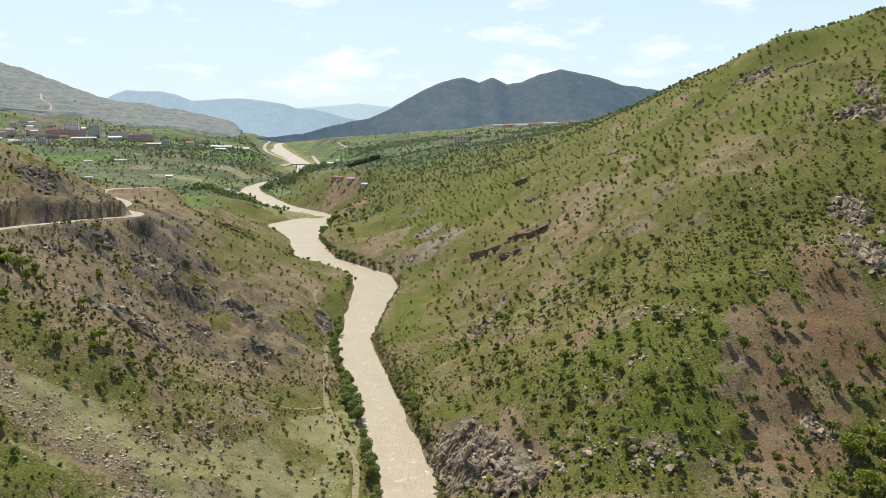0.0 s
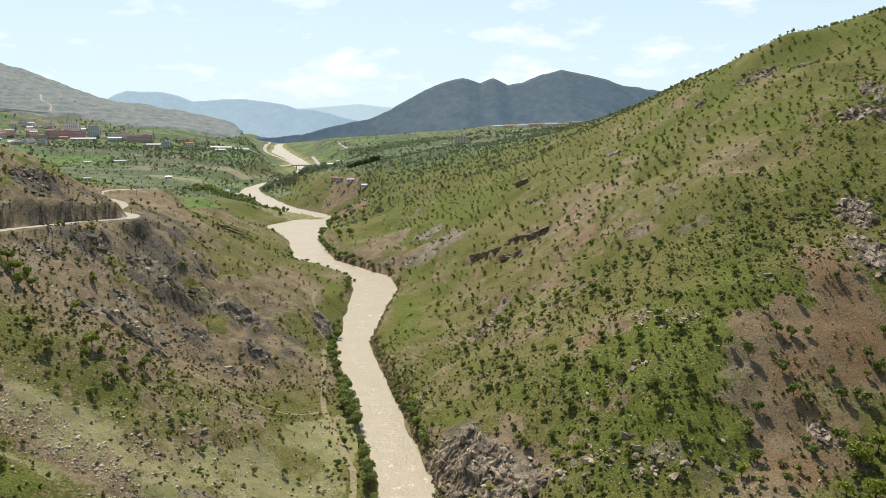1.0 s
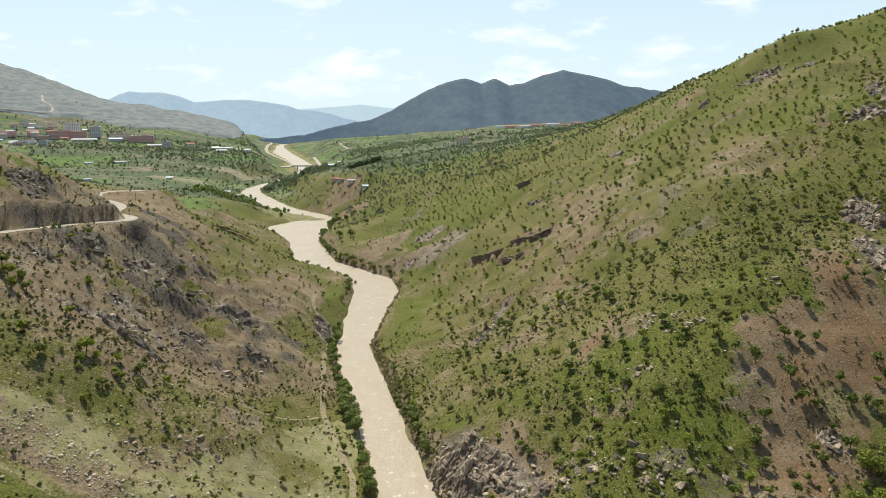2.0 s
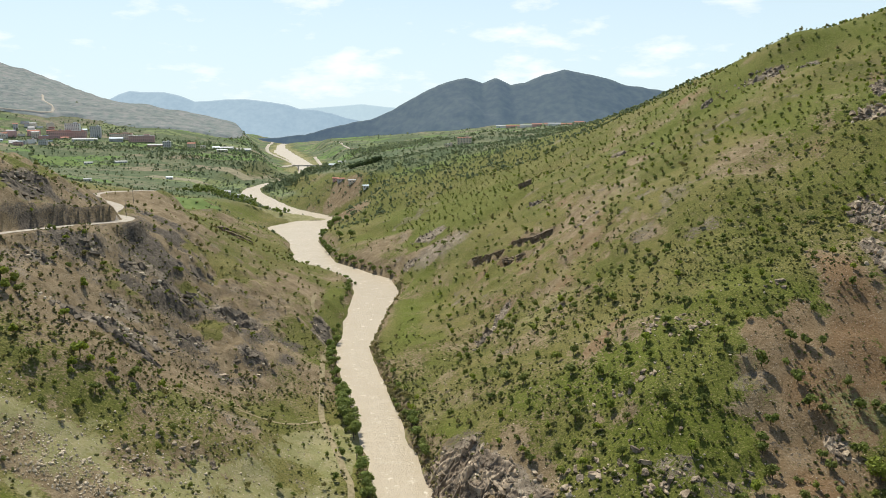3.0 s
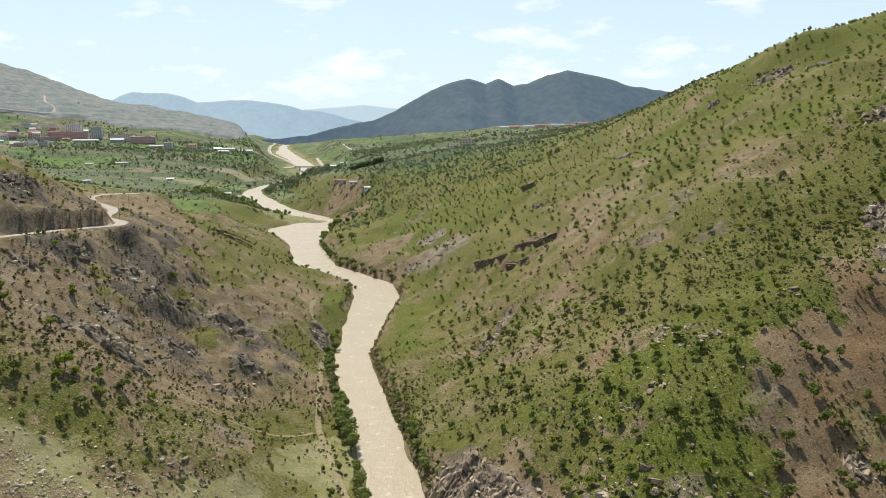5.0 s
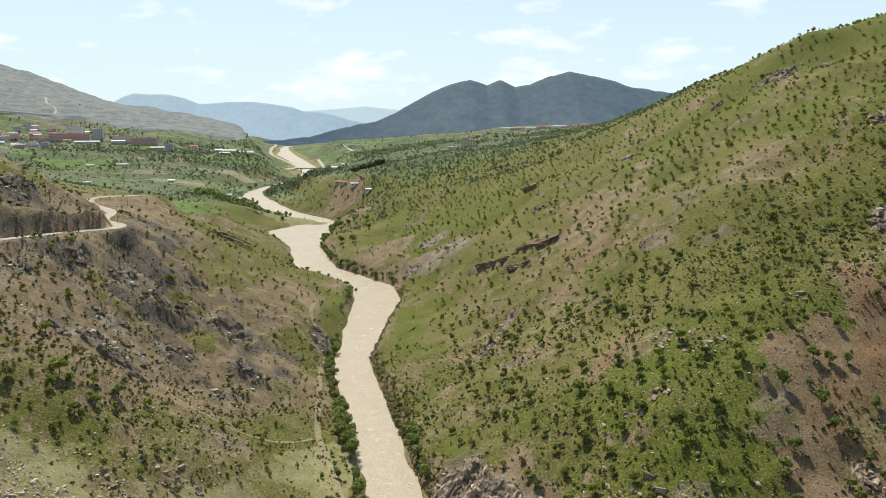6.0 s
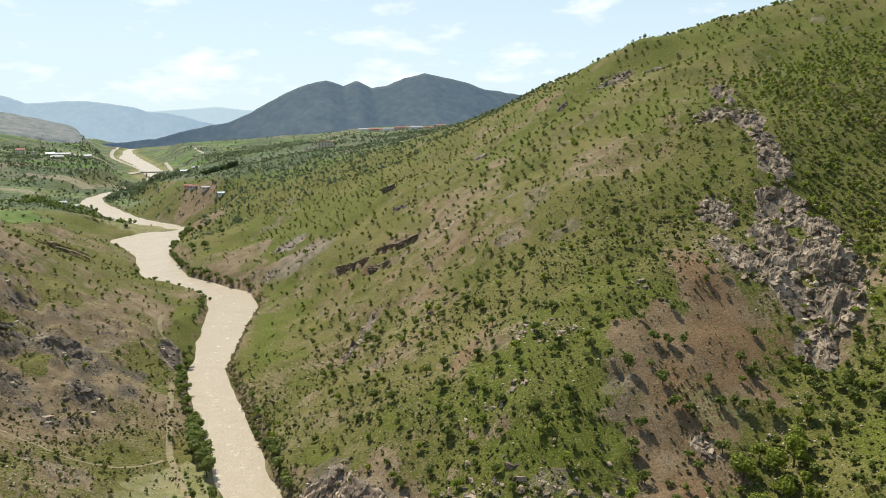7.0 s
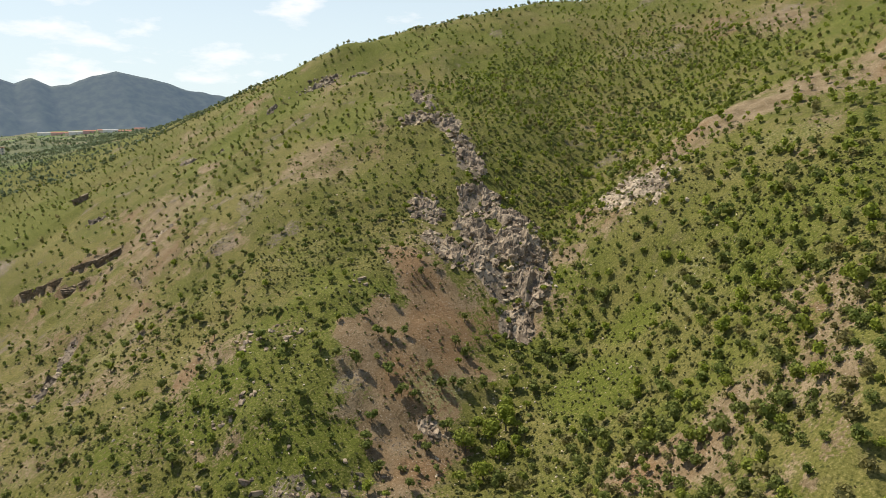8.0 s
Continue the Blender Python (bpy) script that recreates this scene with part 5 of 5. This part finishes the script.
def ledge(line, height, thick, layers, seed, label):
    """A low cliff of level beds, each set a little back or forward."""
    r = np.random.default_rng(seed)
    pts = np.array(line, float)
    t = np.linspace(0, len(pts) - 1, 60)
    x, y, z = (np.interp(t, range(len(pts)), c) for c in pts.T)
    tx, ty = np.gradient(x), np.gradient(y)
    long = np.hypot(tx, ty)
    nx, ny = ty / long, -tx / long
    bm = bmesh.new()
    beds = np.linspace(0, 1, layers + 1)
    fade = np.sin(np.pi * np.clip(t / t[-1], 0.02, 0.98)) ** 0.35
    for k in range(layers):
        out = r.uniform(0.2, 1.0) * 1.6 + 1.3 * value_noise(x, y, 5, seed + k) + 0.8 * value_noise(x, y, 1.7, seed + 20 + k)
        lift = 0.5 * value_noise(x, y, 4, seed + 40) + 0.3 * value_noise(x, y, 1.5, seed + 50 + k)
        rows = []
        for n in range(len(t)):
            low, top = z[n] + lift[n] - height * fade[n] * beds[k + 1] - 0.3, z[n] + lift[n] - height * fade[n] * beds[k]
            f, b = out[n], -thick
            rows.append([bm.verts.new((x[n] + nx[n] * o, y[n] + ny[n] * o, h)) for o, h in ((f, low), (f + 0.15, top - 0.06), (b, top - 0.04), (b, low))])
        for p, q in zip(rows, rows[1:]):
            for a in range(4):
                bm.faces.new((p[a], q[a], q[(a + 1) % 4], p[(a + 1) % 4]))
        bm.faces.new(rows[0])
        bm.faces.new(rows[-1][::-1])
    bmesh.ops.recalc_face_normals(bm, faces=bm.faces)
    return tagged(new("rock_ledge", bm_mesh("rock_ledge", [bm], BED_ROCK)), label, "rock ledge", "rock ledges")


def on_land(line, lift):
    xs, ys = np.array([p[0] for p in line], float), np.array([p[1] for p in line], float)
    return list(zip(xs, ys, land(xs, ys) + lift))


BED_ROCK = plain_material("bedded_rock", (0.10, 0.076, 0.052), (0.28, 0.22, 0.155), 0.8, bump=0.8)
for k, ((line, drop, reach), label) in enumerate(zip(LEDGES, (
        "dark bedded soil cliff under the green field", "dark bedded cliff with an overhanging top", "brown earth scarp above the gorge",
        "overhanging brown rock ledge on the grassy slope", "brown rock ledge on the grassy slope", "square brown rock ledge on the grassy slope"))):
    back = [(px - 0.8 * (line[-1][1] - line[0][1]) / 40, py + 0.8 * (line[-1][0] - line[0][0]) / 40) for px, py in line]
    ledge(on_land(back, 0.15), drop * 1.1, 4, 4, 701 + k, label)
ledge(on_land([(58, 561), (62, 558), (67, 558)], 4.0), 7, 4, 3, 707, "square reddish rock standing on the slope")


def place_rocks():
    """Blocks of the outcrops, and boulders lying about on the slopes."""
    r = np.random.default_rng(401)
    blocks = [rock_mesh(500 + k, 12, 3) for k in range(8)]
    spots, rubble = [], []
    for cx, cy, rx, ry, turn in ROCK_SPOTS:
        c, s = math.cos(turn), math.sin(turn)
        for k in range(int(5 + (0.22 if rx > 6 else 0.12) * rx * ry) if cx > 20 else int(3 + 0.07 * rx * ry)):
            u, v = r.normal(0, 0.62, 2)
            at = (cx + u * rx * c - v * ry * s, cy + u * rx * s + v * ry * c)
            if k < (3 + 0.018 * rx * ry if cx > 20 else 1):
                spots.append((*at, r.uniform(0.5, 1.5)))
            else:
                rubble.append(at)
    for cx, cy, rx, ry, many in ((42, 193, 16, 6, 40), (64, 182, 16, 5, 44), (72, 250, 9, 3, 12), (84, 240, 7, 4, 12), (61, 222, 9, 3, 18), (-75, 196, 10, 5, 10), (-80, 182, 5, 4, 8), (118, 252, 4, 4, 6)):
        for _ in range(many):
            spots.append((cx + r.normal(0, 0.6) * rx, cy + r.normal(0, 0.6) * ry, r.uniform(0.35, 1.45)))
    x, y, size = np.array(spots).T
    z = land(x, y)
    for k in range(len(x)):
        ob = new("rock", blocks[k % 8])
        ob.matrix_basis = pose(x[k], y[k], z[k] + 0.05 * size[k], 14 + r.uniform(-8, 8), r.uniform(-8, 8), r.normal(60, 35)) @ Matrix.Diagonal(
            (size[k] * r.uniform(1.0, 2.4), size[k] * r.uniform(0.8, 1.2), size[k] * r.uniform(0.6, 1.2), 1))
        tagged(ob, "weathered grey-brown rock jutting from the slope", "rock", "rocks of the outcrops")
    # loose stones, too many to count
    sx, sy = scatter(402, -130, 200, 145, 340, 1.9, lambda a, b: 0.016 + 1.9 * smooth(9, 2, polyline_distance(a, b, SCREE)[0] + 4 * fbm(a, b, 7, 3, 88)) + 0.46 * blob_at(a, b, -94, 174, 36, 20) * np.clip(0.45 + 1.4 * fbm(0.7 * a + 0.7 * b, 0.35 * (b - a), 7, 3, 87), 0.06, 1) + 0.16 * blob_at(a, b, -62, 205, 28, 30) + 0.09 * blob_at(a, b, 35, 186, 40, 22)
                     + 0.03 * blob_at(a, b, -60, 225, 40, 30) + 0.05 * blob_at(a, b, 74, 230, 22, 12) + 0.03 * blob_at(a, b, 150, 110, 60, 60) + 0.05 * blob_at(a, b, 130, 180, 30, 16) + 0.06 * blob_at(a, b, -85, 268, 16, 22) + 0.3 * smooth(4, 1.5, polyline_distance(a, b, [(118, 165), (133, 188), (156, 209), (184, 226), (207, 243)])[0]))
    many = np.array(rubble)
    sx, sy = np.r_[sx, many[:, 0]], np.r_[sy, many[:, 1]]
    sz = land(sx, sy)
    base = bmesh.new()
    bmesh.ops.create_icosphere(base, subdivisions=1, radius=1.0)
    ball = np.array([v.co[:] for v in base.verts])
    tris = np.array([[v.index for v in f.verts] for f in base.faces])
    base.free()
    n, m = len(sx), len(ball)
    size = 0.13 + 0.40 * r.uniform(0, 1, n) ** 2.6
    size[-len(many):] = r.uniform(0.25, 1.25, len(many))
    verts = ball[None] * (size[:, None, None] * r.uniform(0.6, 1.3, (n, 1, 3))) * r.uniform(0.62, 1.25, (n, m, 1))
    verts += np.stack([sx, sy, sz + 0.1 * size], -1)[:, None]
    faces = (tris[None] + m * np.arange(n)[:, None, None]).reshape(-1, 3)
    tagged(new("loose_stones", mesh_from("loose_stones", verts.reshape(-1, 3), faces, PALE_STONE, False)), "pale loose stones strewn over the slopes", "stones", kind="stuff")


place_rocks()


# ---- road and track ----
def ribbon(name, line, half, mat, label, category, lift=0.12, kind="structure"):
    """A way laid on the ground along a line."""
    pts = np.array([p[:2] for p in line], float)
    t = np.linspace(0, len(pts) - 1, 14 * len(pts))
    x, y = np.interp(t, range(len(pts)), pts[:, 0]), np.interp(t, range(len(pts)), pts[:, 1])
    soft = np.hanning(19) / np.hanning(19).sum()
    x, y = (np.convolve(np.pad(c, 9, "edge"), soft, "valid") for c in (x, y))
    tx, ty = np.gradient(x), np.gradient(y)
    long = np.hypot(tx, ty) + 1e-9
    wide = half * (1 + 0.10 * value_noise(x, y, 9, 66))
    across = np.linspace(-1, 1, 5)
    vx, vy = x[:, None] + (ty / long * wide)[:, None] * across, y[:, None] - (tx / long * wide)[:, None] * across
    vz = land(vx, vy) + lift * (1 - 0.4 * across**2)
    n = 5
    i, j = np.meshgrid(np.arange(len(t) - 1), np.arange(n - 1), indexing="ij")
    faces = np.stack([i * n + j, i * n + j + 1, (i + 1) * n + j + 1, (i + 1) * n + j], -1).reshape(-1, 4)
    return tagged(new(name, mesh_from(name, np.c_[vx.ravel(), vy.ravel(), vz.ravel()], faces[:, ::-1], mat)), label, category, kind=kind)


ribbon("road", ROAD_LINE, 2.9, GRAVEL, "pale unpaved road cut into the hillside", "road", 0.25)


# ---- the track on the west bank ----
TRACK = [(-26, 150), (-27, 195), (-29, 216), (-33, 226), (-40, 247), (-49, 272), (-53, 297), (-58, 328), (-60, 362), (-67, 378), (-76, 395), (-80, 430)]
TRACK_EARTH = plain_material("track_earth", (0.20, 0.168, 0.09), (0.30, 0.25, 0.15), 0.7)
ribbon("footpath", [(-49, 268), (-55, 256), (-62, 246), (-72, 240), (-84, 243), (-95, 248)], 0.55, TRACK_EARTH, "trodden footpath climbing from the river track", "path", 0.15)
ribbon("track", TRACK, 1.1, TRACK_EARTH, "narrow earth track along the river bank", "track", 0.15)


ribbon("embankment_road", [(-352, 1476), (-348, 1560), (-352, 1640), (-410, 1791), (-540, 2131), (-640, 2500), (-740, 3000)], 5.5, GRAVEL, "pale embankment road along the far river", "road", 1.5)
ribbon("levee", [(-256, 1494), (-300, 1660), (-350, 1866)], 4, GRAVEL, "pale levee on the far bank", "road", 1.5)
ribbon("farm_road", [(-73, 1171), (-50, 1080), (-20, 1046), (30, 1040)], 3, GRAVEL, "pale farm road on the terrace", "road", 0.8)
ribbon("hill_road", [(-318, 2095), (-271, 1892), (-240, 1773), (-225, 1700)], 3.5, GRAVEL, "pale dirt road winding uphill", "road", 0.8)
ribbon("mountain_road", [(-1120, 1980), (-1075, 1900), (-1021, 1850), (-1000, 1800), (-1060, 1740), (-1130, 1700)], 4, GRAVEL, "pale road climbing above the town", "road", 8.0)


CROP = plain_material("green_crop", (0.085, 0.14, 0.028), (0.14, 0.195, 0.048), 0.1)
STUBBLE = plain_material("pale_stubble", (0.17, 0.16, 0.095), (0.26, 0.23, 0.145), 0.1)
for line, half, mat, label in (([(-304, 700), (-262, 704), (-232, 700)], 24, CROP, "bright green crop field on the terrace"),
                               ([(-760, 1292), (-660, 1262), (-560, 1232)], 15, CROP, "narrow green crop field in the valley"),
                               ([(-660, 1452), (-560, 1446), (-470, 1436)], 13, CROP, "green strip of crops on the terrace edge"),
                               ([(-480, 1128), (-420, 1118), (-376, 1100)], 16, STUBBLE, "pale stubble field in the valley"),
                               ([(-420, 1270), (-372, 1262), (-345, 1240)], 14, STUBBLE, "pale fallow field near the river")):
    ribbon("field", line, half, mat, label, "field", 0.5)


# ---- buildings ----
def box(w, d, h, x=0.0, y=0.0, z=0.0):
    bm = bmesh.new()
    bmesh.ops.create_cube(bm, size=1.0)
    for v in bm.verts:
        v.co = Vector((v.co.x * w + x, v.co.y * d + y, (v.co.z + 0.5) * h + z))
    return bm


def gable(w, d, h, z, over=0.5):
    bm = bmesh.new()
    a, b = w / 2 + over, d / 2 + over
    v = [bm.verts.new(p) for p in ((-a, -b, z), (a, -b, z), (a, b, z), (-a, b, z), (-a, 0, z + h), (a, 0, z + h),
                                   (-a, -b, z + 0.3), (a, -b, z + 0.3), (a, b, z + 0.3), (-a, b, z + 0.3))]
    for f in ((0, 3, 2, 1), (0, 1, 7, 6), (2, 3, 9, 8), (6, 7, 5, 4), (8, 9, 4, 5), (1, 2, 8, 5, 7), (3, 0, 6, 4, 9)):
        bm.faces.new([v[k] for k in f])
    return bm


WINDOW_MESH = bm_mesh("window", [box(1.5, 0.16, 1.4)], PANE)
SILL_MESH = bm_mesh("sill", [box(1.8, 0.3, 0.12, 0, -0.06, -0.14)], CONCRETE)


def building(name, x, y, w, d, floors, wall, roof, label, category, flat=True, turn=0.0, windows=True, group=""):
    """A house: walls, roof, and on its front the windows with their sills."""
    ground_z = float(land(np.array([x]), np.array([y]))[0])
    base = new(name)
    h = 3.0 * floors
    part("wall", bm_mesh("wall", [box(w, d, h + 3.5, 0, 0, -3.5)], wall), base)
    if flat:
        part("roof", bm_mesh("roof", [box(w + 0.8, d + 0.8, 0.5, 0, 0, h)], roof), base)
        if floors > 2:
            part("roof_hut", bm_mesh("roof_hut", [box(w * 0.22, d * 0.35, 2.4, w * 0.2, 0, h + 0.5)], wall), base)
    else:
        part("roof", bm_mesh("roof", [gable(w, d, 0.16 * d + 0.6, h)], roof), base)
    if windows:
        cols = max(2, int(w / 3.6))
        for f in range(floors):
            for c in range(cols):
                win = part("window", WINDOW_MESH, base)
                win.location = ((c + 0.5) * w / cols - w / 2, -d / 2 - 0.02, f * 3.0 + 0.95)
                part("sill", SILL_MESH, win)
    base.matrix_basis = pose(x, y, ground_z - 0.2, 0, 0, turn)
    return tagged(base, label, category, group)


TOWN = [  # x, y, width, depth, floors, wall, roof, flat, label
    (-838, 1590, 30, 16, 8, WALL_WHITE, ROOF_PALE, True, "tall white apartment block in the hillside town"),
    (-826, 1526, 52, 16, 5, WALL_PINK, ROOF_RED, True, "long pink apartment block in the town"),
    (-785, 1520, 22, 15, 5, WALL_PINK, ROOF_RED, True, "pink apartment block in the town"),
    (-757, 1530, 21, 16, 8, WALL_GREY, ROOF_PALE, True, "grey apartment tower in the town"),
    (-700, 1525, 45, 16, 4, WALL_CREAM, ROOF_RED, True, "long cream school building in the town"),
    (-651, 1513, 50, 16, 4, WALL_PINK, ROOF_PALE, True, "long rose-coloured public building in the town"),
    (-569, 1440, 15, 13, 4, WALL_GREY, ROOF_PALE, True, "grey block of flats on the terrace edge"),
    (-541, 1500, 16, 13, 3, WALL_CREAM, ROOF_RED, False, "cream house with a red roof"),
    (-524, 1520, 10, 10, 2, WALL_CREAM, ROOF_PALE, True, "small cream house on the terrace"),
    (-497, 1525, 15, 12, 2, WALL_WHITE, ROOF_BLUE, False, "white house with a blue roof"),
    (-458, 1470, 28, 14, 2, WALL_WHITE, ROOF_PALE, False, "white workshop with a pale metal roof"),
    (-425, 1480, 30, 14, 2, WALL_WHITE, ROOF_PALE, False, "long white depot with a pale metal roof"),
    (-446, 1405, 20, 10, 1, WALL_CREAM, ROOF_PALE, False, "low cream store on the terrace"),
    (-596, 1450, 30, 12, 1, WALL_PINK, ROOF_PALE, False, "low pink store with a pale roof"),
    (-754, 1476, 48, 14, 1, WALL_WHITE, ROOF_PALE, False, "long low white market hall"),
    (-697, 1494, 26, 12, 2, WALL_GREY, ROOF_BLUE, False, "grey workshop with a bluish roof"),
    (-904, 1552, 24, 14, 3, WALL_PINK, ROOF_RED, False, "pink terraced houses with red roofs"),
    (-860, 1570, 26, 14, 3, WALL_GREY, ROOF_RED, True, "grey block of flats with a red rim"),
]
for x, y, w, d, n, wall, roof, flat, label in TOWN:
    building("apartment_building" if n > 3 else "house", x, y, w, d, n, wall, roof, label, "building" if n > 3 else "house", flat, math.degrees(math.atan2(-x, y)) * 0.7)


def small_houses():
    r = np.random.default_rng(601)
    walls, roofs = (WALL_WHITE, WALL_CREAM, WALL_PINK, WALL_GREY), (ROOF_RED, ROOF_PALE, ROOF_PALE, ROOF_BLUE)
    names = ("white", "cream", "pink", "grey")
    tops = ("red", "pale", "pale", "bluish")
    for k in range(46):
        x, y = r.uniform(-1010, -800), r.uniform(1380, 1640)
        a, b = int(r.integers(0, 4)), int(r.integers(0, 4))
        building("house", x, y, r.uniform(9, 19), r.uniform(8, 12), int(r.integers(1, 5)), walls[a], roofs[b],
                 f"{names[a]} town house with a {tops[b]} roof on the hillside", "house", bool(r.integers(0, 2)), r.uniform(10, 40), k % 3 == 0, "houses of the town")


small_houses()
FARMS = [  # x, y, width, depth, floors, wall, roof, flat, label
    (4, 1010, 13, 11, 3, WALL_CREAM, ROOF_PALE, True, "cream three-storey house on the green terrace"),
    (25, 1000, 20, 12, 4, WALL_CREAM, ROOF_RED, True, "cream four-storey block on the green terrace"),
    (-25, 1030, 14, 8, 1, WALL_WHITE, ROOF_PALE, False, "low white shed beside the terrace houses"),
    (-9, 1045, 34, 8, 1, WALL_GREY, ROOF_PALE, False, "long low barn with a pale metal roof"),
    (-98, 860, 7, 5, 1, WALL_WHITE, ROOF_BLUE, False, "small hut with a light-blue roof"),
    (-137, 918, 9, 6, 1, WALL_GREY, ROOF_RED, False, "grey farmhouse on the cleared slope"),
    (-146, 932, 8, 6, 1, WALL_PINK, ROOF_RED, False, "brick-red farmhouse on the cleared slope"),
    (-119, 892, 9, 5, 1, WALL_CREAM, ROOF_PALE, False, "low cream farm shed"),
    (-228, 1560, 24, 10, 1, WALL_WHITE, ROOF_PALE, False, "low white depot near the bridge"),
    (-196, 1219, 14, 7, 1, WALL_GREY, ROOF_BLUE, False, "green-grey shed near the bridge"),
    (-321, 1000, 26, 9, 1, WALL_WHITE, ROOF_PALE, False, "white farm buildings by the river trees"),
    (-300, 1010, 11, 8, 1, WALL_WHITE, ROOF_PALE, False, "white farm shed by the river trees"),
    (-466, 915, 9, 6, 1, WALL_WHITE, ROOF_PALE, False, "white hut among the fields"),
    (-437, 1110, 10, 6, 1, WALL_WHITE, ROOF_BLUE, False, "pale hut among the fields"),
    (-578, 1250, 22, 7, 1, WALL_WHITE, ROOF_PALE, False, "long white greenhouse among the fields"),
    (-640, 1260, 14, 7, 1, WALL_WHITE, ROOF_PALE, False, "white shed among the fields"),
]
for x, y, w, d, n, wall, roof, flat, label in FARMS:
    building("house" if n > 1 else "shed", x, y, w, d, n, wall, roof, label, "house" if n > 1 else "shed", flat, math.degrees(math.atan2(-x, y)) * 0.8)
for k in range(9):
    building("barracks", 168 + 20 * k + (k % 3) * 5, 2180 - 45 * k, 34 - (k % 3) * 5, 12, 2, (WALL_WHITE, WALL_PINK, WALL_CREAM)[k % 3], (ROOF_PALE, ROOF_RED, ROOF_RED)[k % 3],
             ("white", "pink", "cream")[k % 3] + " two-storey barracks at the mountain's foot", "building", False, -8, False, "barracks in a row")


# ---- the bridge ----
def build_bridge():
    base = new("bridge")
    deck = 8.0
    part("deck", bm_mesh("deck", [box(84, 8, 1.0, 0, 0, deck)], CONCRETE), base)
    for k in range(4):
        part("pier", bm_mesh("pier", [box(1.8, 7, deck + 6, -30 + 20 * k, 0, -6)], CONCRETE), base)
    for y in (-3.8, 3.8):
        part("parapet", bm_mesh("parapet", [box(84, 0.3, 1.1, 0, y, deck + 1.0)], CONCRETE), base)
    base.matrix_basis = pose(-286, 1500, 10.0, 0, 0, 4)
    return tagged(base, "grey concrete road bridge on piers over the river", "bridge")


build_bridge()


# ---- poles beside the road ----
def build_poles():
    shaft = bm_mesh("pole", [tube([(0, 0, -0.6), (0, 0, 4), (0, 0, 8.5)], [0.14, 0.12, 0.09])], POLE_GREY)
    arm = bm_mesh("crossarm", [box(1.8, 0.12, 0.12, 0, 0, 7.9)], POLE_GREY)
    for x, y in ((-146, 292), (-157, 352), (-186, 425)):
        base = new("utility_pole")
        part("shaft", shaft, base)
        part("crossarm", arm, base)
        base.matrix_basis = pose(x, y, float(land(np.array([x]), np.array([y]))[0]), 0, 0, 30)
        tagged(base, "slim grey utility pole beside the road", "utility pole", "poles along the road")


build_poles()
